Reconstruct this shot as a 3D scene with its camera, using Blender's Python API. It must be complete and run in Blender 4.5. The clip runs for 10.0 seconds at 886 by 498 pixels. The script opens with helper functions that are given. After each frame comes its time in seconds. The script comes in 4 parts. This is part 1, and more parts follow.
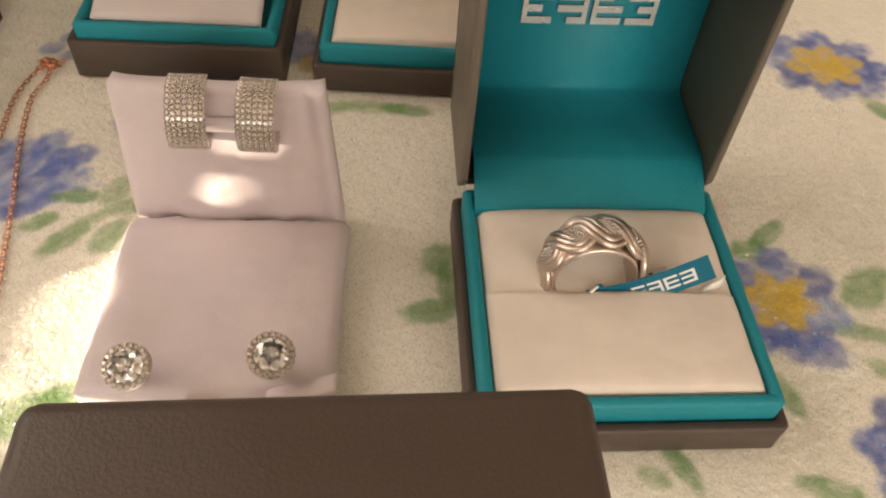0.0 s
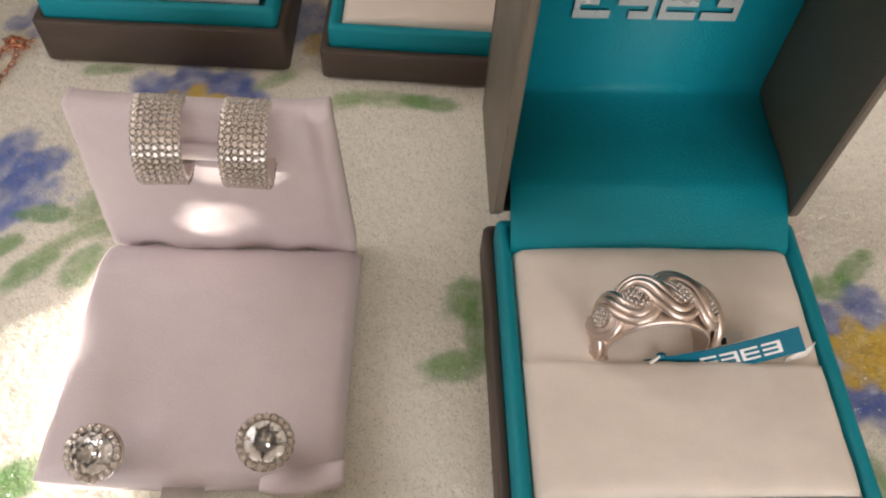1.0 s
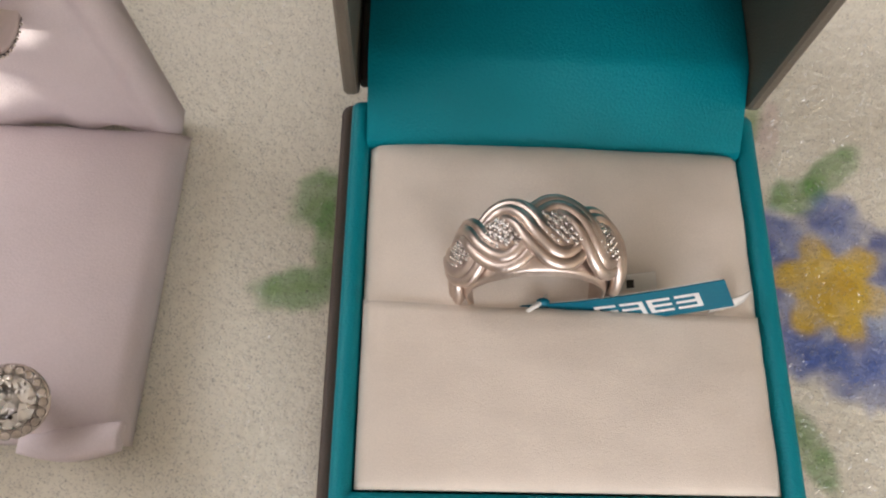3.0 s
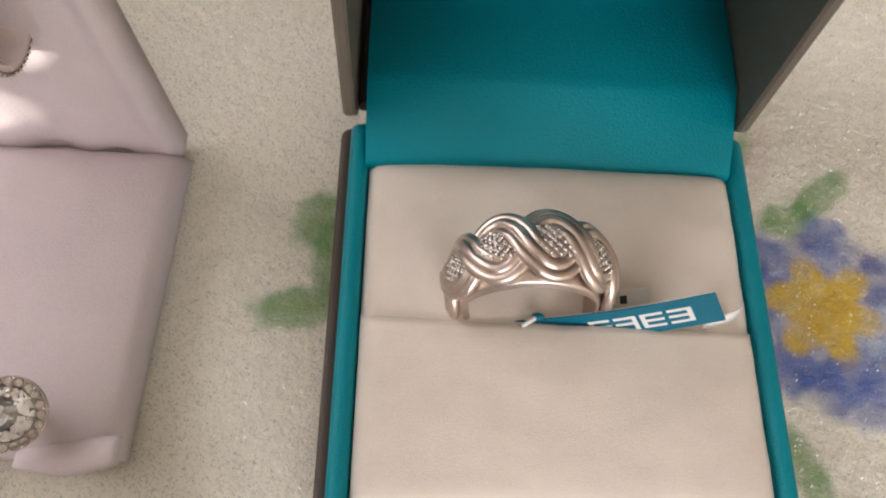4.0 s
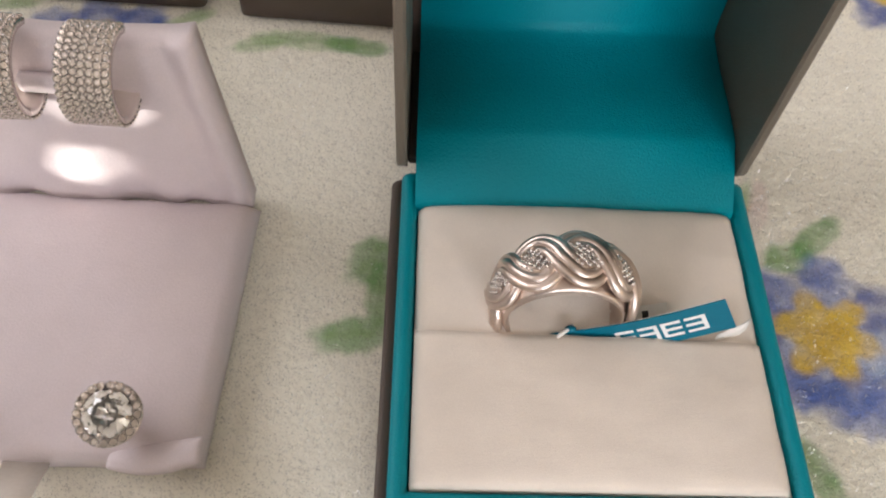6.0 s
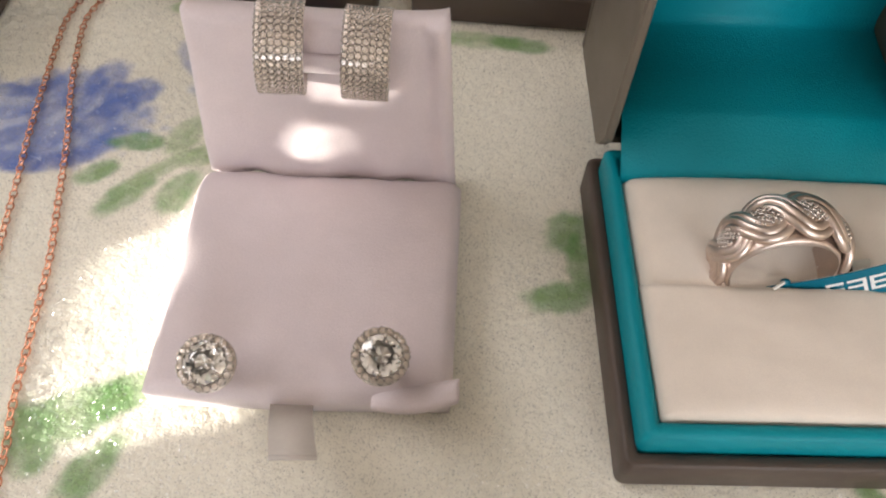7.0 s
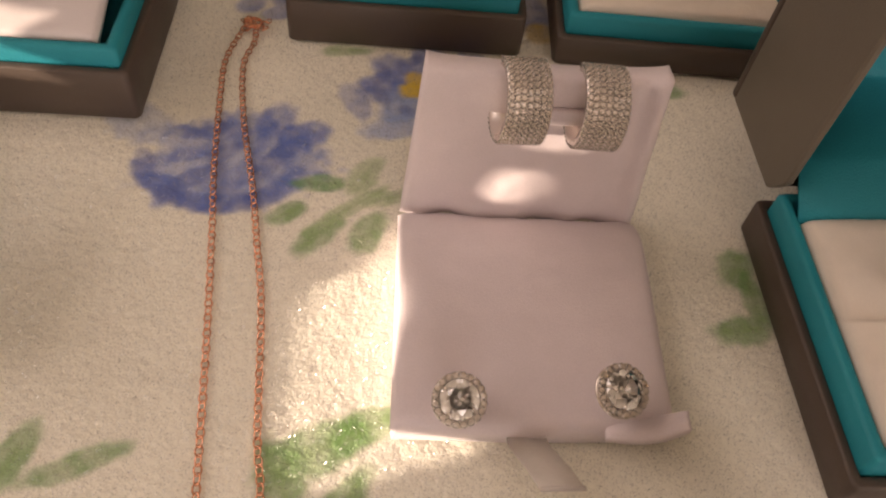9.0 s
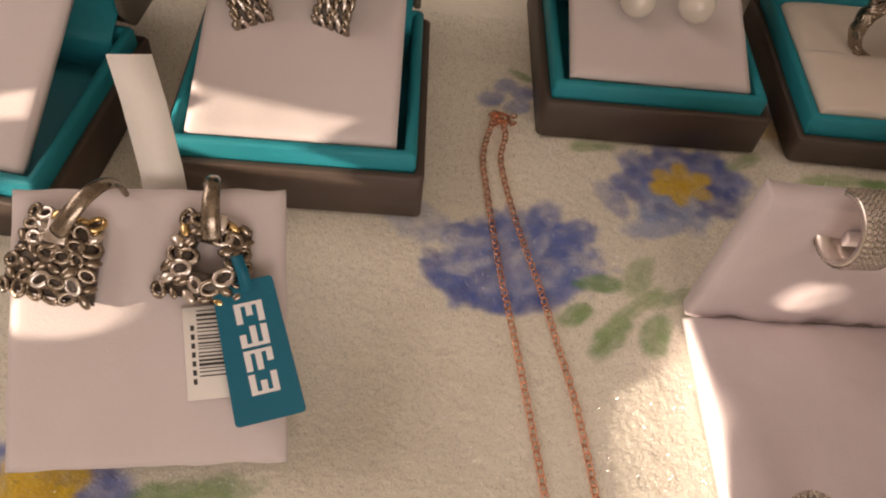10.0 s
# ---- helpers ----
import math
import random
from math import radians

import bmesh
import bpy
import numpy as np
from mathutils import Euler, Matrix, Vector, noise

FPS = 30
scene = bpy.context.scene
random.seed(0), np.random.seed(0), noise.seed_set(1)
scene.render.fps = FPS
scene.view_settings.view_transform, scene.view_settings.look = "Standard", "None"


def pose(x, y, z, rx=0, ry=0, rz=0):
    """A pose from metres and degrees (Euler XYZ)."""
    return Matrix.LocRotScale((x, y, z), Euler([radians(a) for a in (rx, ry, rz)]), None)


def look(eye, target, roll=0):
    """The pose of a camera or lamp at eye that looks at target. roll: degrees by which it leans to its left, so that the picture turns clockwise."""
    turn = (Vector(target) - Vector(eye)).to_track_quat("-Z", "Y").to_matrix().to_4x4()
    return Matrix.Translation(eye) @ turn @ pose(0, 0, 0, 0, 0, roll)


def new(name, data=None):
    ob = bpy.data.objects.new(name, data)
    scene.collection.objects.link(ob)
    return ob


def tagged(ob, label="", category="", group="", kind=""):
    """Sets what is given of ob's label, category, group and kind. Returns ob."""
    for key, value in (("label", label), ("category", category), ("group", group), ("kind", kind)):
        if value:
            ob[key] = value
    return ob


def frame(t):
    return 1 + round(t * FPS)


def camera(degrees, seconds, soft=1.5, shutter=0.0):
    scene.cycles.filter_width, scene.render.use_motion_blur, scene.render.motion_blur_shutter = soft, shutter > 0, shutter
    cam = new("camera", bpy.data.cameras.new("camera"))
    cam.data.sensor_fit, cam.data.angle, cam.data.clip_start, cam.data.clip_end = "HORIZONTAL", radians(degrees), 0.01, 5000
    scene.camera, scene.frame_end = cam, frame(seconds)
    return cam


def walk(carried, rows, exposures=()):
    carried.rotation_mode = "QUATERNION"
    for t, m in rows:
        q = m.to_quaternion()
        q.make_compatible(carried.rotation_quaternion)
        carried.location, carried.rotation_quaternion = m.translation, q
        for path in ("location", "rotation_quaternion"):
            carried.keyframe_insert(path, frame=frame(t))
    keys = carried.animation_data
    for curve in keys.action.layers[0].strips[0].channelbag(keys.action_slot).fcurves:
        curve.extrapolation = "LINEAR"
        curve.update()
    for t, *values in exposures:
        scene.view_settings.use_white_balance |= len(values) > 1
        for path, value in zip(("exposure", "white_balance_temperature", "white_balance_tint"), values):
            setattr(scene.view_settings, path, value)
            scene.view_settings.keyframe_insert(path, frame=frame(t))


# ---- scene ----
cam = camera(58.83, 10.0, soft=2.0)
PATH = [
    (0, (-0.00871, 0.01400, 0.13930), (0.0389, 0.6571, -0.6250), 5.03),
    (0.2, (-0.00833, 0.02677, 0.13915), (0.0318, 0.6646, -0.6300), 4.76),
    (0.5, (-0.00868, 0.03932, 0.13710), (0.0164, 0.6637, -0.6436), 3.73),
    (1, (-0.00998, 0.04986, 0.13183), (0.0165, 0.6122, -0.6947), 4.62),
    (1.2, (-0.00783, 0.05119, 0.12741), (0.0183, 0.5918, -0.7134), 4.82),
    (1.5, (-0.00216, 0.05788, 0.12632), (0.0223, 0.5520, -0.7427), 5.18),
    (2, (-0.00212, 0.07057, 0.11943), (0.0264, 0.4972, -0.7845), 6.69),
    (2.5, (0.01131, 0.07596, 0.11435), (0.0430, 0.4577, -0.8094), 7.98),
    (3, (0.01472, 0.07913, 0.10922), (0.0412, 0.4401, -0.8230), 7.88),
    (3.2, (0.01408, 0.07977, 0.10842), (0.0449, 0.4523, -0.8191), 8.54),
    (4.5, (0.01573, 0.07227, 0.11021), (0.0359, 0.4994, -0.7938), 6.60),
    (5, (0.01270, 0.07142, 0.11319), (0.0281, 0.5318, -0.7744), 5.37),
    (5.2, (0.01307, 0.06778, 0.11701), (0.0238, 0.5561, -0.7556), 4.58),
    (6.5, (0.00435, 0.05047, 0.11761), (0.0035, 0.5965, -0.7202), 3.81),
    (7, (-0.02495, 0.03942, 0.12038), (-0.0226, 0.6073, -0.7027), 3.76),
    (7.5, (-0.05520, 0.03538, 0.12767), (-0.0281, 0.6067, -0.6926), 5.62),
    (8, (-0.06054, 0.03687, 0.12984), (-0.0126, 0.6206, -0.6807), 6.99),
    (8.4, (-0.06434, 0.03865, 0.12777), (-0.0108, 0.6255, -0.6801), 7.21),
    (8.5, (-0.06618, 0.03836, 0.12794), (-0.0108, 0.6262, -0.6791), 7.32),
    (9, (-0.07121, 0.03647, 0.12623), (-0.0088, 0.6262, -0.6790), 8.18),
    (9.5, (-0.09395, 0.04057, 0.13209), (-0.0352, 0.6415, -0.6650), 8.51),
    (9.9, (-0.12362, 0.04440, 0.13565), (-0.0674, 0.6524, -0.6563), 8.39),
    (10, (-0.13223, 0.04517, 0.13649), (-0.0726, 0.6550, -0.6538), 8.73),
]
EXPOSURES = [(0.0, 1.36, 8000, 13), (0.5, 1.37, 6750, 12), (1.0, 1.38, 6700, 12), (2.0, 1.36, 6500, 11), (3.0, 1.44, 6450, 11), (4.5, 1.53, 6400, 11), (6.5, 1.57, 6300, 10), (7.0, 1.48, 6500, 10),
             (7.5, 1.22, 7900, 20), (9.0, 0.92, 8200, 23), (10.0, 0.78, 8100, 22)]
walk(cam, [(t, look(eye, target, roll)) for t, eye, target, roll in PATH], EXPOSURES)


# ---------------------------------------------------------------- light
SUN_WAY = Vector((0.90, 0.33, -0.21)).normalized()
world = bpy.data.worlds.new("sky")
scene.world = world
world.use_nodes = True
wn = world.node_tree
sky = wn.nodes.new("ShaderNodeTexSky")
sky.sky_type, sky.sun_disc = "NISHITA", False
sky.sun_elevation = math.asin(-SUN_WAY.z)
sky.sun_rotation = math.atan2(-SUN_WAY.x, -SUN_WAY.y)
wn.links.new(sky.outputs[0], wn.nodes["Background"].inputs[0])
wn.nodes["Background"].inputs[1].default_value = 0.1


def sun_lamp(strength):
    data = bpy.data.lights.new("sun", "SUN")
    data.energy, data.angle, data.color = strength, radians(0.07), (1.0, 0.93, 0.82)
    ob = new("sun", data)
    ob.matrix_world = SUN_WAY.to_track_quat("-Z", "Y").to_matrix().to_4x4()
    return ob


def area_lamp(name, eye, target, w, h, watts, colour):
    data = bpy.data.lights.new(name, "AREA")
    data.shape, data.size, data.size_y, data.energy, data.color = "RECTANGLE", w, h, watts, colour
    ob = new(name, data)
    ob.matrix_world = look(eye, target)
    return ob


sun_lamp(4.7)
# Soft light from the left; this unseen lamp stands inside the closed sheet.
area_lamp("added_light", (-1.56, 0.45, 0.90), (0.0, 0.15, 0.10), 1.7, 1.2, 9.5, (1.0, 0.955, 0.97))
# Added fill from behind, tilted up so that the ceiling bounces it down.
area_lamp("added_light", (0.5, -2.16, 0.8), (0.2, 0.2, 1.45), 1.8, 1.2, 14.0, (1.0, 0.955, 0.96))


# ---------------------------------------------------------------- materials
def material(name, colour, rough=0.5, metal=0.0, spec=0.5, vary=0.12, scale=60.0, fine=1500.0, bump=0.1, bump_scale=None,
             sheen=0.0, coat=0.0, coat_rough=0.1, bump_dist=0.0004, attribute=None, rough_vary=0.1):
    """A surface whose colour and gloss vary at two scales, with a fine relief."""
    m = bpy.data.materials.new(name)
    m.use_nodes = True
    t = m.node_tree
    N, L = t.nodes, t.links
    b = N["Principled BSDF"]
    b.inputs["Metallic"].default_value = metal
    b.inputs["Specular IOR Level"].default_value = spec
    b.inputs["Sheen Weight"].default_value = sheen
    b.inputs["Sheen Roughness"].default_value = 0.4
    b.inputs["Coat Weight"].default_value = coat
    b.inputs["Coat Roughness"].default_value = coat_rough
    where = N.new("ShaderNodeTexCoord")
    big, small = N.new("ShaderNodeTexNoise"), N.new("ShaderNodeTexNoise")
    big.inputs["Scale"].default_value, small.inputs["Scale"].default_value = scale, fine
    big.inputs["Detail"].default_value, small.inputs["Detail"].default_value = 4, 3
    for n in (big, small):
        L.new(where.outputs["Object"], n.inputs["Vector"])
    add = N.new("ShaderNodeMath")
    add.operation = "ADD"
    L.new(big.outputs[0], add.inputs[0]), L.new(small.outputs[0], add.inputs[1])
    rng = N.new("ShaderNodeMapRange")
    rng.inputs["From Min"].default_value, rng.inputs["From Max"].default_value = 0.6, 1.4
    rng.inputs["To Min"].default_value, rng.inputs["To Max"].default_value = 1 - vary, 1 + vary
    L.new(add.outputs[0], rng.inputs["Value"])
    mul = N.new("ShaderNodeVectorMath")
    mul.operation = "SCALE"
    if attribute:
        a = N.new("ShaderNodeAttribute")
        a.attribute_name = attribute
        L.new(a.outputs["Color"], mul.inputs[0])
    else:
        mul.inputs[0].default_value = colour
    L.new(rng.outputs[0], mul.inputs["Scale"])
    L.new(mul.outputs[0], b.inputs["Base Color"])
    rr = N.new("ShaderNodeMapRange")
    rr.inputs["From Min"].default_value, rr.inputs["From Max"].default_value = 0.3, 0.7
    rr.inputs["To Min"].default_value, rr.inputs["To Max"].default_value = max(0.02, rough - rough_vary), min(1.0, rough + rough_vary)
    L.new(big.outputs[0], rr.inputs["Value"])
    L.new(rr.outputs[0], b.inputs["Roughness"])
    if bump:
        bn = N.new("ShaderNodeBump")
        bn.inputs["Strength"].default_value, bn.inputs["Distance"].default_value = bump, bump_dist
        src = small
        if bump_scale:
            src = N.new("ShaderNodeTexNoise")
            src.inputs["Scale"].default_value, src.inputs["Detail"].default_value = bump_scale, 3
            L.new(where.outputs["Object"], src.inputs["Vector"])
        L.new(src.outputs[0], bn.inputs["Height"])
        L.new(bn.outputs[0], b.inputs["Normal"])
    return m


def gem(name, colour=(1, 1, 1), ior=2.3, clear=1.0):
    m = bpy.data.materials.new(name)
    m.use_nodes = True
    b = m.node_tree.nodes["Principled BSDF"]
    b.inputs["Base Color"].default_value = (*colour, 1)
    b.inputs["Transmission Weight"].default_value = clear
    b.inputs["Roughness"].default_value, b.inputs["IOR"].default_value = 0.02, ior
    return m


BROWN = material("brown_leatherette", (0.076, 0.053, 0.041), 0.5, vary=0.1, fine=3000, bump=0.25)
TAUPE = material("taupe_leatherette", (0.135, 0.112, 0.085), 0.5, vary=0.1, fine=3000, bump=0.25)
TEAL = material("teal_leatherette", (0.0005, 0.245, 0.305), 0.45, spec=0.25, vary=0.07, fine=2600, bump=0.35)
CREAM = material("cream_velvet", (0.76, 0.68, 0.60), 0.9, vary=0.08, scale=140, fine=6000, bump=0.22, sheen=0.25, spec=0.2)
LILAC = material("lilac_suede", (0.72, 0.64, 0.665), 0.8, vary=0.07, scale=110, fine=3500, bump=0.2, bump_scale=3000, sheen=0.2, spec=0.25)
WHITE_CARD = material("white_suede", (0.66, 0.60, 0.60), 0.8, vary=0.04, fine=3500, bump=0.2, sheen=0.2, spec=0.25)
PAPER = material("white_paper", (0.80, 0.78, 0.74), 0.6, vary=0.03, bump=0.05)
TEAL_PAPER = material("teal_paper", (0.001, 0.14, 0.22), 0.4, spec=0.25, vary=0.05, bump=0.05)
PRINT = material("white_print", (0.80, 0.80, 0.80), 0.4, vary=0.04, bump=0)
FOIL = material("silver_foil", (0.72, 0.76, 0.76), 0.3, metal=0.6, vary=0.1, bump=0)
INK = material("black_ink", (0.03, 0.03, 0.03), 0.5, vary=0.1, bump=0)
SILVER = material("polished_silver", (0.76, 0.70, 0.655), 0.26, metal=1.0, vary=0.05, fine=2500, bump=0.05, rough_vary=0.06)
RING_SILVER = material("satin_silver", (0.64, 0.54, 0.48), 0.36, metal=1.0, vary=0.08, scale=300, fine=2500, bump=0.05, rough_vary=0.06)
AGED = material("aged_silver", (0.34, 0.285, 0.23), 0.25, metal=1.0, vary=0.3, scale=500, fine=2500, bump=0.1)
DARK = material("blackened_silver", (0.10, 0.085, 0.075), 0.4, metal=0.8, vary=0.3, scale=500, bump=0.1)
GOLD = material("yellow_gold", (0.85, 0.62, 0.30), 0.2, metal=1.0, vary=0.1, scale=400, bump=0.05)
ROSE = material("rose_gold", (0.83, 0.42, 0.27), 0.2, metal=1.0, vary=0.08, scale=600, bump=0.05)
PEARL = material("pearl", (0.68, 0.64, 0.57), 0.22, vary=0.04, bump=0, coat=0.6)
RIBBON = material("satin_ribbon", (0.74, 0.68, 0.64), 0.4, vary=0.06, bump=0.1)
RIBBON.node_tree.nodes["Principled BSDF"].inputs["Alpha"].default_value = 0.5
GEM = gem("clear_gem")
PAVE = gem("pave_gem", (1.0, 0.95, 0.90), 2.1, 0.95)
PAVE.node_tree.nodes["Principled BSDF"].inputs["Roughness"].default_value = 0.10
CLOTH = material("printed_cloth", (1, 1, 1), 0.55, vary=0.06, scale=45, fine=900, bump=0.22, bump_scale=2600, sheen=0.3,
                 attribute="print", bump_dist=0.0006, coat=0.35, coat_rough=0.22)
# the pile glints: a steep fine relief for the gloss alone
_n = CLOTH.node_tree.nodes
_glint, _relief = _n.new("ShaderNodeTexNoise"), _n.new("ShaderNodeBump")
_glint.inputs["Scale"].default_value, _glint.inputs["Detail"].default_value = 1500, 4
_relief.inputs["Strength"].default_value, _relief.inputs["Distance"].default_value = 1.0, 0.0022
CLOTH.node_tree.links.new(_n["Texture Coordinate"].outputs["Object"], _glint.inputs["Vector"])
CLOTH.node_tree.links.new(_glint.outputs[0], _relief.inputs["Height"])
CLOTH.node_tree.links.new(_relief.outputs[0], _n["Principled BSDF"].inputs["Coat Normal"])
# nap: a broader relief that shows where the low sun rakes over the cloth
_nap, _lie = _n.new("ShaderNodeTexNoise"), _n.new("ShaderNodeBump")
_nap.inputs["Scale"].default_value, _nap.inputs["Detail"].default_value = 800, 2
_lie.inputs["Strength"].default_value, _lie.inputs["Distance"].default_value = 0.38, 0.0009
CLOTH.node_tree.links.new(_n["Texture Coordinate"].outputs["Object"], _nap.inputs["Vector"])
CLOTH.node_tree.links.new(_nap.outputs[0], _lie.inputs["Height"])
CLOTH.node_tree.links.new(_lie.outputs[0], _n["Bump"].inputs["Normal"])


def pile_material():
    """Clear glossy hairs of a plush pile: mostly see-through, with a gloss of their own."""
    m = bpy.data.materials.new("pile_hair")
    m.use_nodes = True
    N, L = m.node_tree.nodes, m.node_tree.links
    N.clear()
    out, mix, clear, gloss = (N.new("ShaderNode" + k) for k in ("OutputMaterial", "MixShader", "BsdfTransparent", "BsdfGlossy"))
    gloss.inputs["Roughness"].default_value = 0.28
    white, hair = N.new("ShaderNodeBsdfDiffuse"), N.new("ShaderNodeMixShader")
    white.inputs["Color"].default_value = (0.86, 0.83, 0.76, 1)
    hair.inputs[0].default_value = 0.85
    mix.inputs[0].default_value = 0.15
    L.new(white.outputs[0], hair.inputs[1]), L.new(gloss.outputs[0], hair.inputs[2])
    L.new(clear.outputs[0], mix.inputs[1]), L.new(hair.outputs[0], mix.inputs[2]), L.new(mix.outputs[0], out.inputs[0])
    return m


PILE = pile_material()
PLASTER = material("plaster", (0.72, 0.68, 0.61), 0.9, vary=0.05, scale=4, fine=80, bump=0.1)
FLOORWOOD = material("floor_wood", (0.28, 0.18, 0.11), 0.5, vary=0.2, scale=5, fine=60)
TABLEWOOD = material("table_wood", (0.25, 0.15, 0.09), 0.5, vary=0.2, scale=12, fine=120)
MASK_CLOTH = material("sun_mask_cloth", (0.70, 0.66, 0.60), 0.9, vary=0.08, scale=10, fine=300, bump=0.2)


# ---------------------------------------------------------------- mesh helpers
def link_mesh(name, bm, mat, smooth=True):
    me = bpy.data.meshes.new(name)
    bmesh.ops.recalc_face_normals(bm, faces=bm.faces)
    for f in bm.faces:
        f.smooth = smooth
    bm.to_mesh(me)
    bm.free()
    me.materials.append(mat)
    return new(name, me)


def part(name, bm, mat, parent, label="", smooth=True):
    ob = link_mesh(name, bm, mat, smooth)
    ob.parent = parent
    return tagged(ob, label)


def share(name, me, parent, m):
    ob = new(name, me)
    ob.parent = parent
    ob.matrix_local = m
    return ob


def thing(name, label, category, m=Matrix(), group=""):
    ob = new(name)
    ob.empty_display_size = 0.01
    ob.matrix_world = m
    return tagged(ob, label, category, group)


def slab(x0, x1, y0, y1, z0, z1, bevel=0.0, seg=2, bm=None):
    out = bm or bmesh.new()
    g = bmesh.ops.create_cube(out, size=1, matrix=Matrix.Translation(((x0 + x1) / 2, (y0 + y1) / 2, (z0 + z1) / 2))
                              @ Matrix.Diagonal((x1 - x0, y1 - y0, z1 - z0, 1)))
    if bevel:
        edges = {e for v in g["verts"] for e in v.link_edges}
        bmesh.ops.bevel(out, geom=list(edges), offset=bevel, segments=seg, affect="EDGES", profile=0.5)
    return out


def ring_loop(hw, hd, r, z, n=5):
    """A rounded rectangle of points round the origin."""
    pts = []
    for cx, cy, a0 in ((hw - r, hd - r, 0), (-hw + r, hd - r, 90), (-hw + r, -hd + r, 180), (hw - r, -hd + r, 270)):
        for i in range(n + 1):
            a = radians(a0 + 90 * i / n)
            pts.append((cx + r * math.cos(a), cy + r * math.sin(a), z))
    return pts


def loft(loops, cap0=True, cap1=True, bm=None, closed=True):
    out = bm or bmesh.new()
    rows = [[out.verts.new(p) for p in loop] for loop in loops]
    n = len(rows[0])
    for a, b in zip(rows, rows[1:]):
        for i in range(n if closed else n - 1):
            k = (i + 1) % n
            out.faces.new((a[i], a[k], b[k], b[i]))
    if cap0:
        out.faces.new(list(reversed(rows[0])))
    if cap1:
        out.faces.new(rows[-1])
    return out


def tray(hw, hd, r, z0, z1, wall, floor, soft=0.0006):
    """An open tray with a rounded rim."""
    s = soft
    return loft([ring_loop(hw - s, hd - s, r, z0), ring_loop(hw, hd, r, z0 + s), ring_loop(hw, hd, r, z1 - s),
                 ring_loop(hw - s * 0.4, hd - s * 0.4, r, z1 - s * 0.3), ring_loop(hw - s, hd - s, r, z1),
                 ring_loop(hw - wall + s, hd - wall + s, max(r - wall, 0.0004), z1), ring_loop(hw - wall, hd - wall, max(r - wall, 0.0004), z1 - s),
                 ring_loop(hw - wall, hd - wall, max(r - wall, 0.0004), floor)])


def grid_pad(w, d, thick, height, nx=36, ny=30):
    """A padded slab: height(u, v) lifts its top, u and v from -1 to 1."""
    bm = bmesh.new()
    top, low = [], []
    for j in range(ny + 1):
        ra, rb = [], []
        for i in range(nx + 1):
            u, v = 2 * i / nx - 1, 2 * j / ny - 1
            dx, dy, dz = height(u, v)
            ra.append(bm.verts.new((u * w / 2 + dx, v * d / 2 + dy, thick + dz)))
            rb.append(bm.verts.new((u * w / 2 * 0.99 + dx, v * d / 2 * 0.99 + dy, 0)))
        top.append(ra), low.append(rb)
    for j in range(ny):
        for i in range(nx):
            bm.faces.new((top[j][i], top[j][i + 1], top[j + 1][i + 1], top[j + 1][i]))
            bm.faces.new((low[j][i], low[j + 1][i], low[j + 1][i + 1], low[j][i + 1]))
    for j in range(ny):
        for i in (0, nx):
            bm.faces.new((top[j][i], top[j + 1][i], low[j + 1][i], low[j][i]))
    for i in range(nx):
        for j in (0, ny):
            bm.faces.new((top[j][i], top[j][i + 1], low[j][i + 1], low[j][i]))
    return bm


def tube(points, radius, n=8, closed=False, bm=None, flat=1.0):
    """A tube along points; radius may be a number or a function of 0..1."""
    out = bm or bmesh.new()
    P = [Vector(p) for p in points]
    rows = []
    m = len(P)
    up = Vector((0, 0, 1))
    last = None
    for i in range(m):
        a = P[(i + 1) % m] if (closed or i < m - 1) else P[i]
        b = P[i - 1] if (closed or i > 0) else P[i]
        d = (a - b).normalized()
        side = last - d * last.dot(d) if last else d.cross(up if abs(d.dot(up)) < 0.95 else Vector((1, 0, 0)))
        side.normalize()
        last = side
        nrm = d.cross(side)
        r = radius(i / max(1, m - 1)) if callable(radius) else radius
        rows.append([out.verts.new(P[i] + (side * math.cos(t) * r + nrm * math.sin(t) * r * flat)) for t in (2 * math.pi * k / n for k in range(n))])
    pairs = list(zip(rows, rows[1:])) + ([(rows[-1], rows[0])] if closed else [])
    for a, b in pairs:
        for k in range(n):
            out.faces.new((a[k], a[(k + 1) % n], b[(k + 1) % n], b[k]))
    if not closed:
        out.faces.new(list(reversed(rows[0]))), out.faces.new(rows[-1])
    return out


def bead(bm, at, r, squash=(1, 1, 1), u=6, v=4, turn=Matrix()):
    bmesh.ops.create_uvsphere(bm, u_segments=u, v_segments=v, radius=r,
                              matrix=Matrix.Translation(at) @ turn @ Matrix.Diagonal((*squash, 1)))


def wob(x, y, z=0.0, s=1.0):
    return noise.noise(Vector((x * s, y * s, z)))


def strip(points, across, thick):
    """A band of the half-width across (a vector) along points, with a thickness along their normal."""
    bm = bmesh.new()
    a = Vector(across)
    P = [Vector(p) for p in points]
    rows = []
    for i, p in enumerate(P):
        d = (P[min(i + 1, len(P) - 1)] - P[max(i - 1, 0)]).normalized()
        nrm = a.cross(d).normalized() * thick
        rows.append([bm.verts.new(q) for q in (p - a, p + a, p + a + nrm, p - a + nrm)])
    for r0, r1 in zip(rows, rows[1:]):
        for k in range(4):
            bm.faces.new((r0[k], r0[(k + 1) % 4], r1[(k + 1) % 4], r1[k]))
    bm.faces.new(list(reversed(rows[0]))), bm.faces.new(rows[-1])
    return bm


# ---------------------------------------------------------------- the room
X0, X1, Y0, Y1, Z0, Z1 = -1.60, 2.6, -2.2, 2.2, -0.75, 1.75


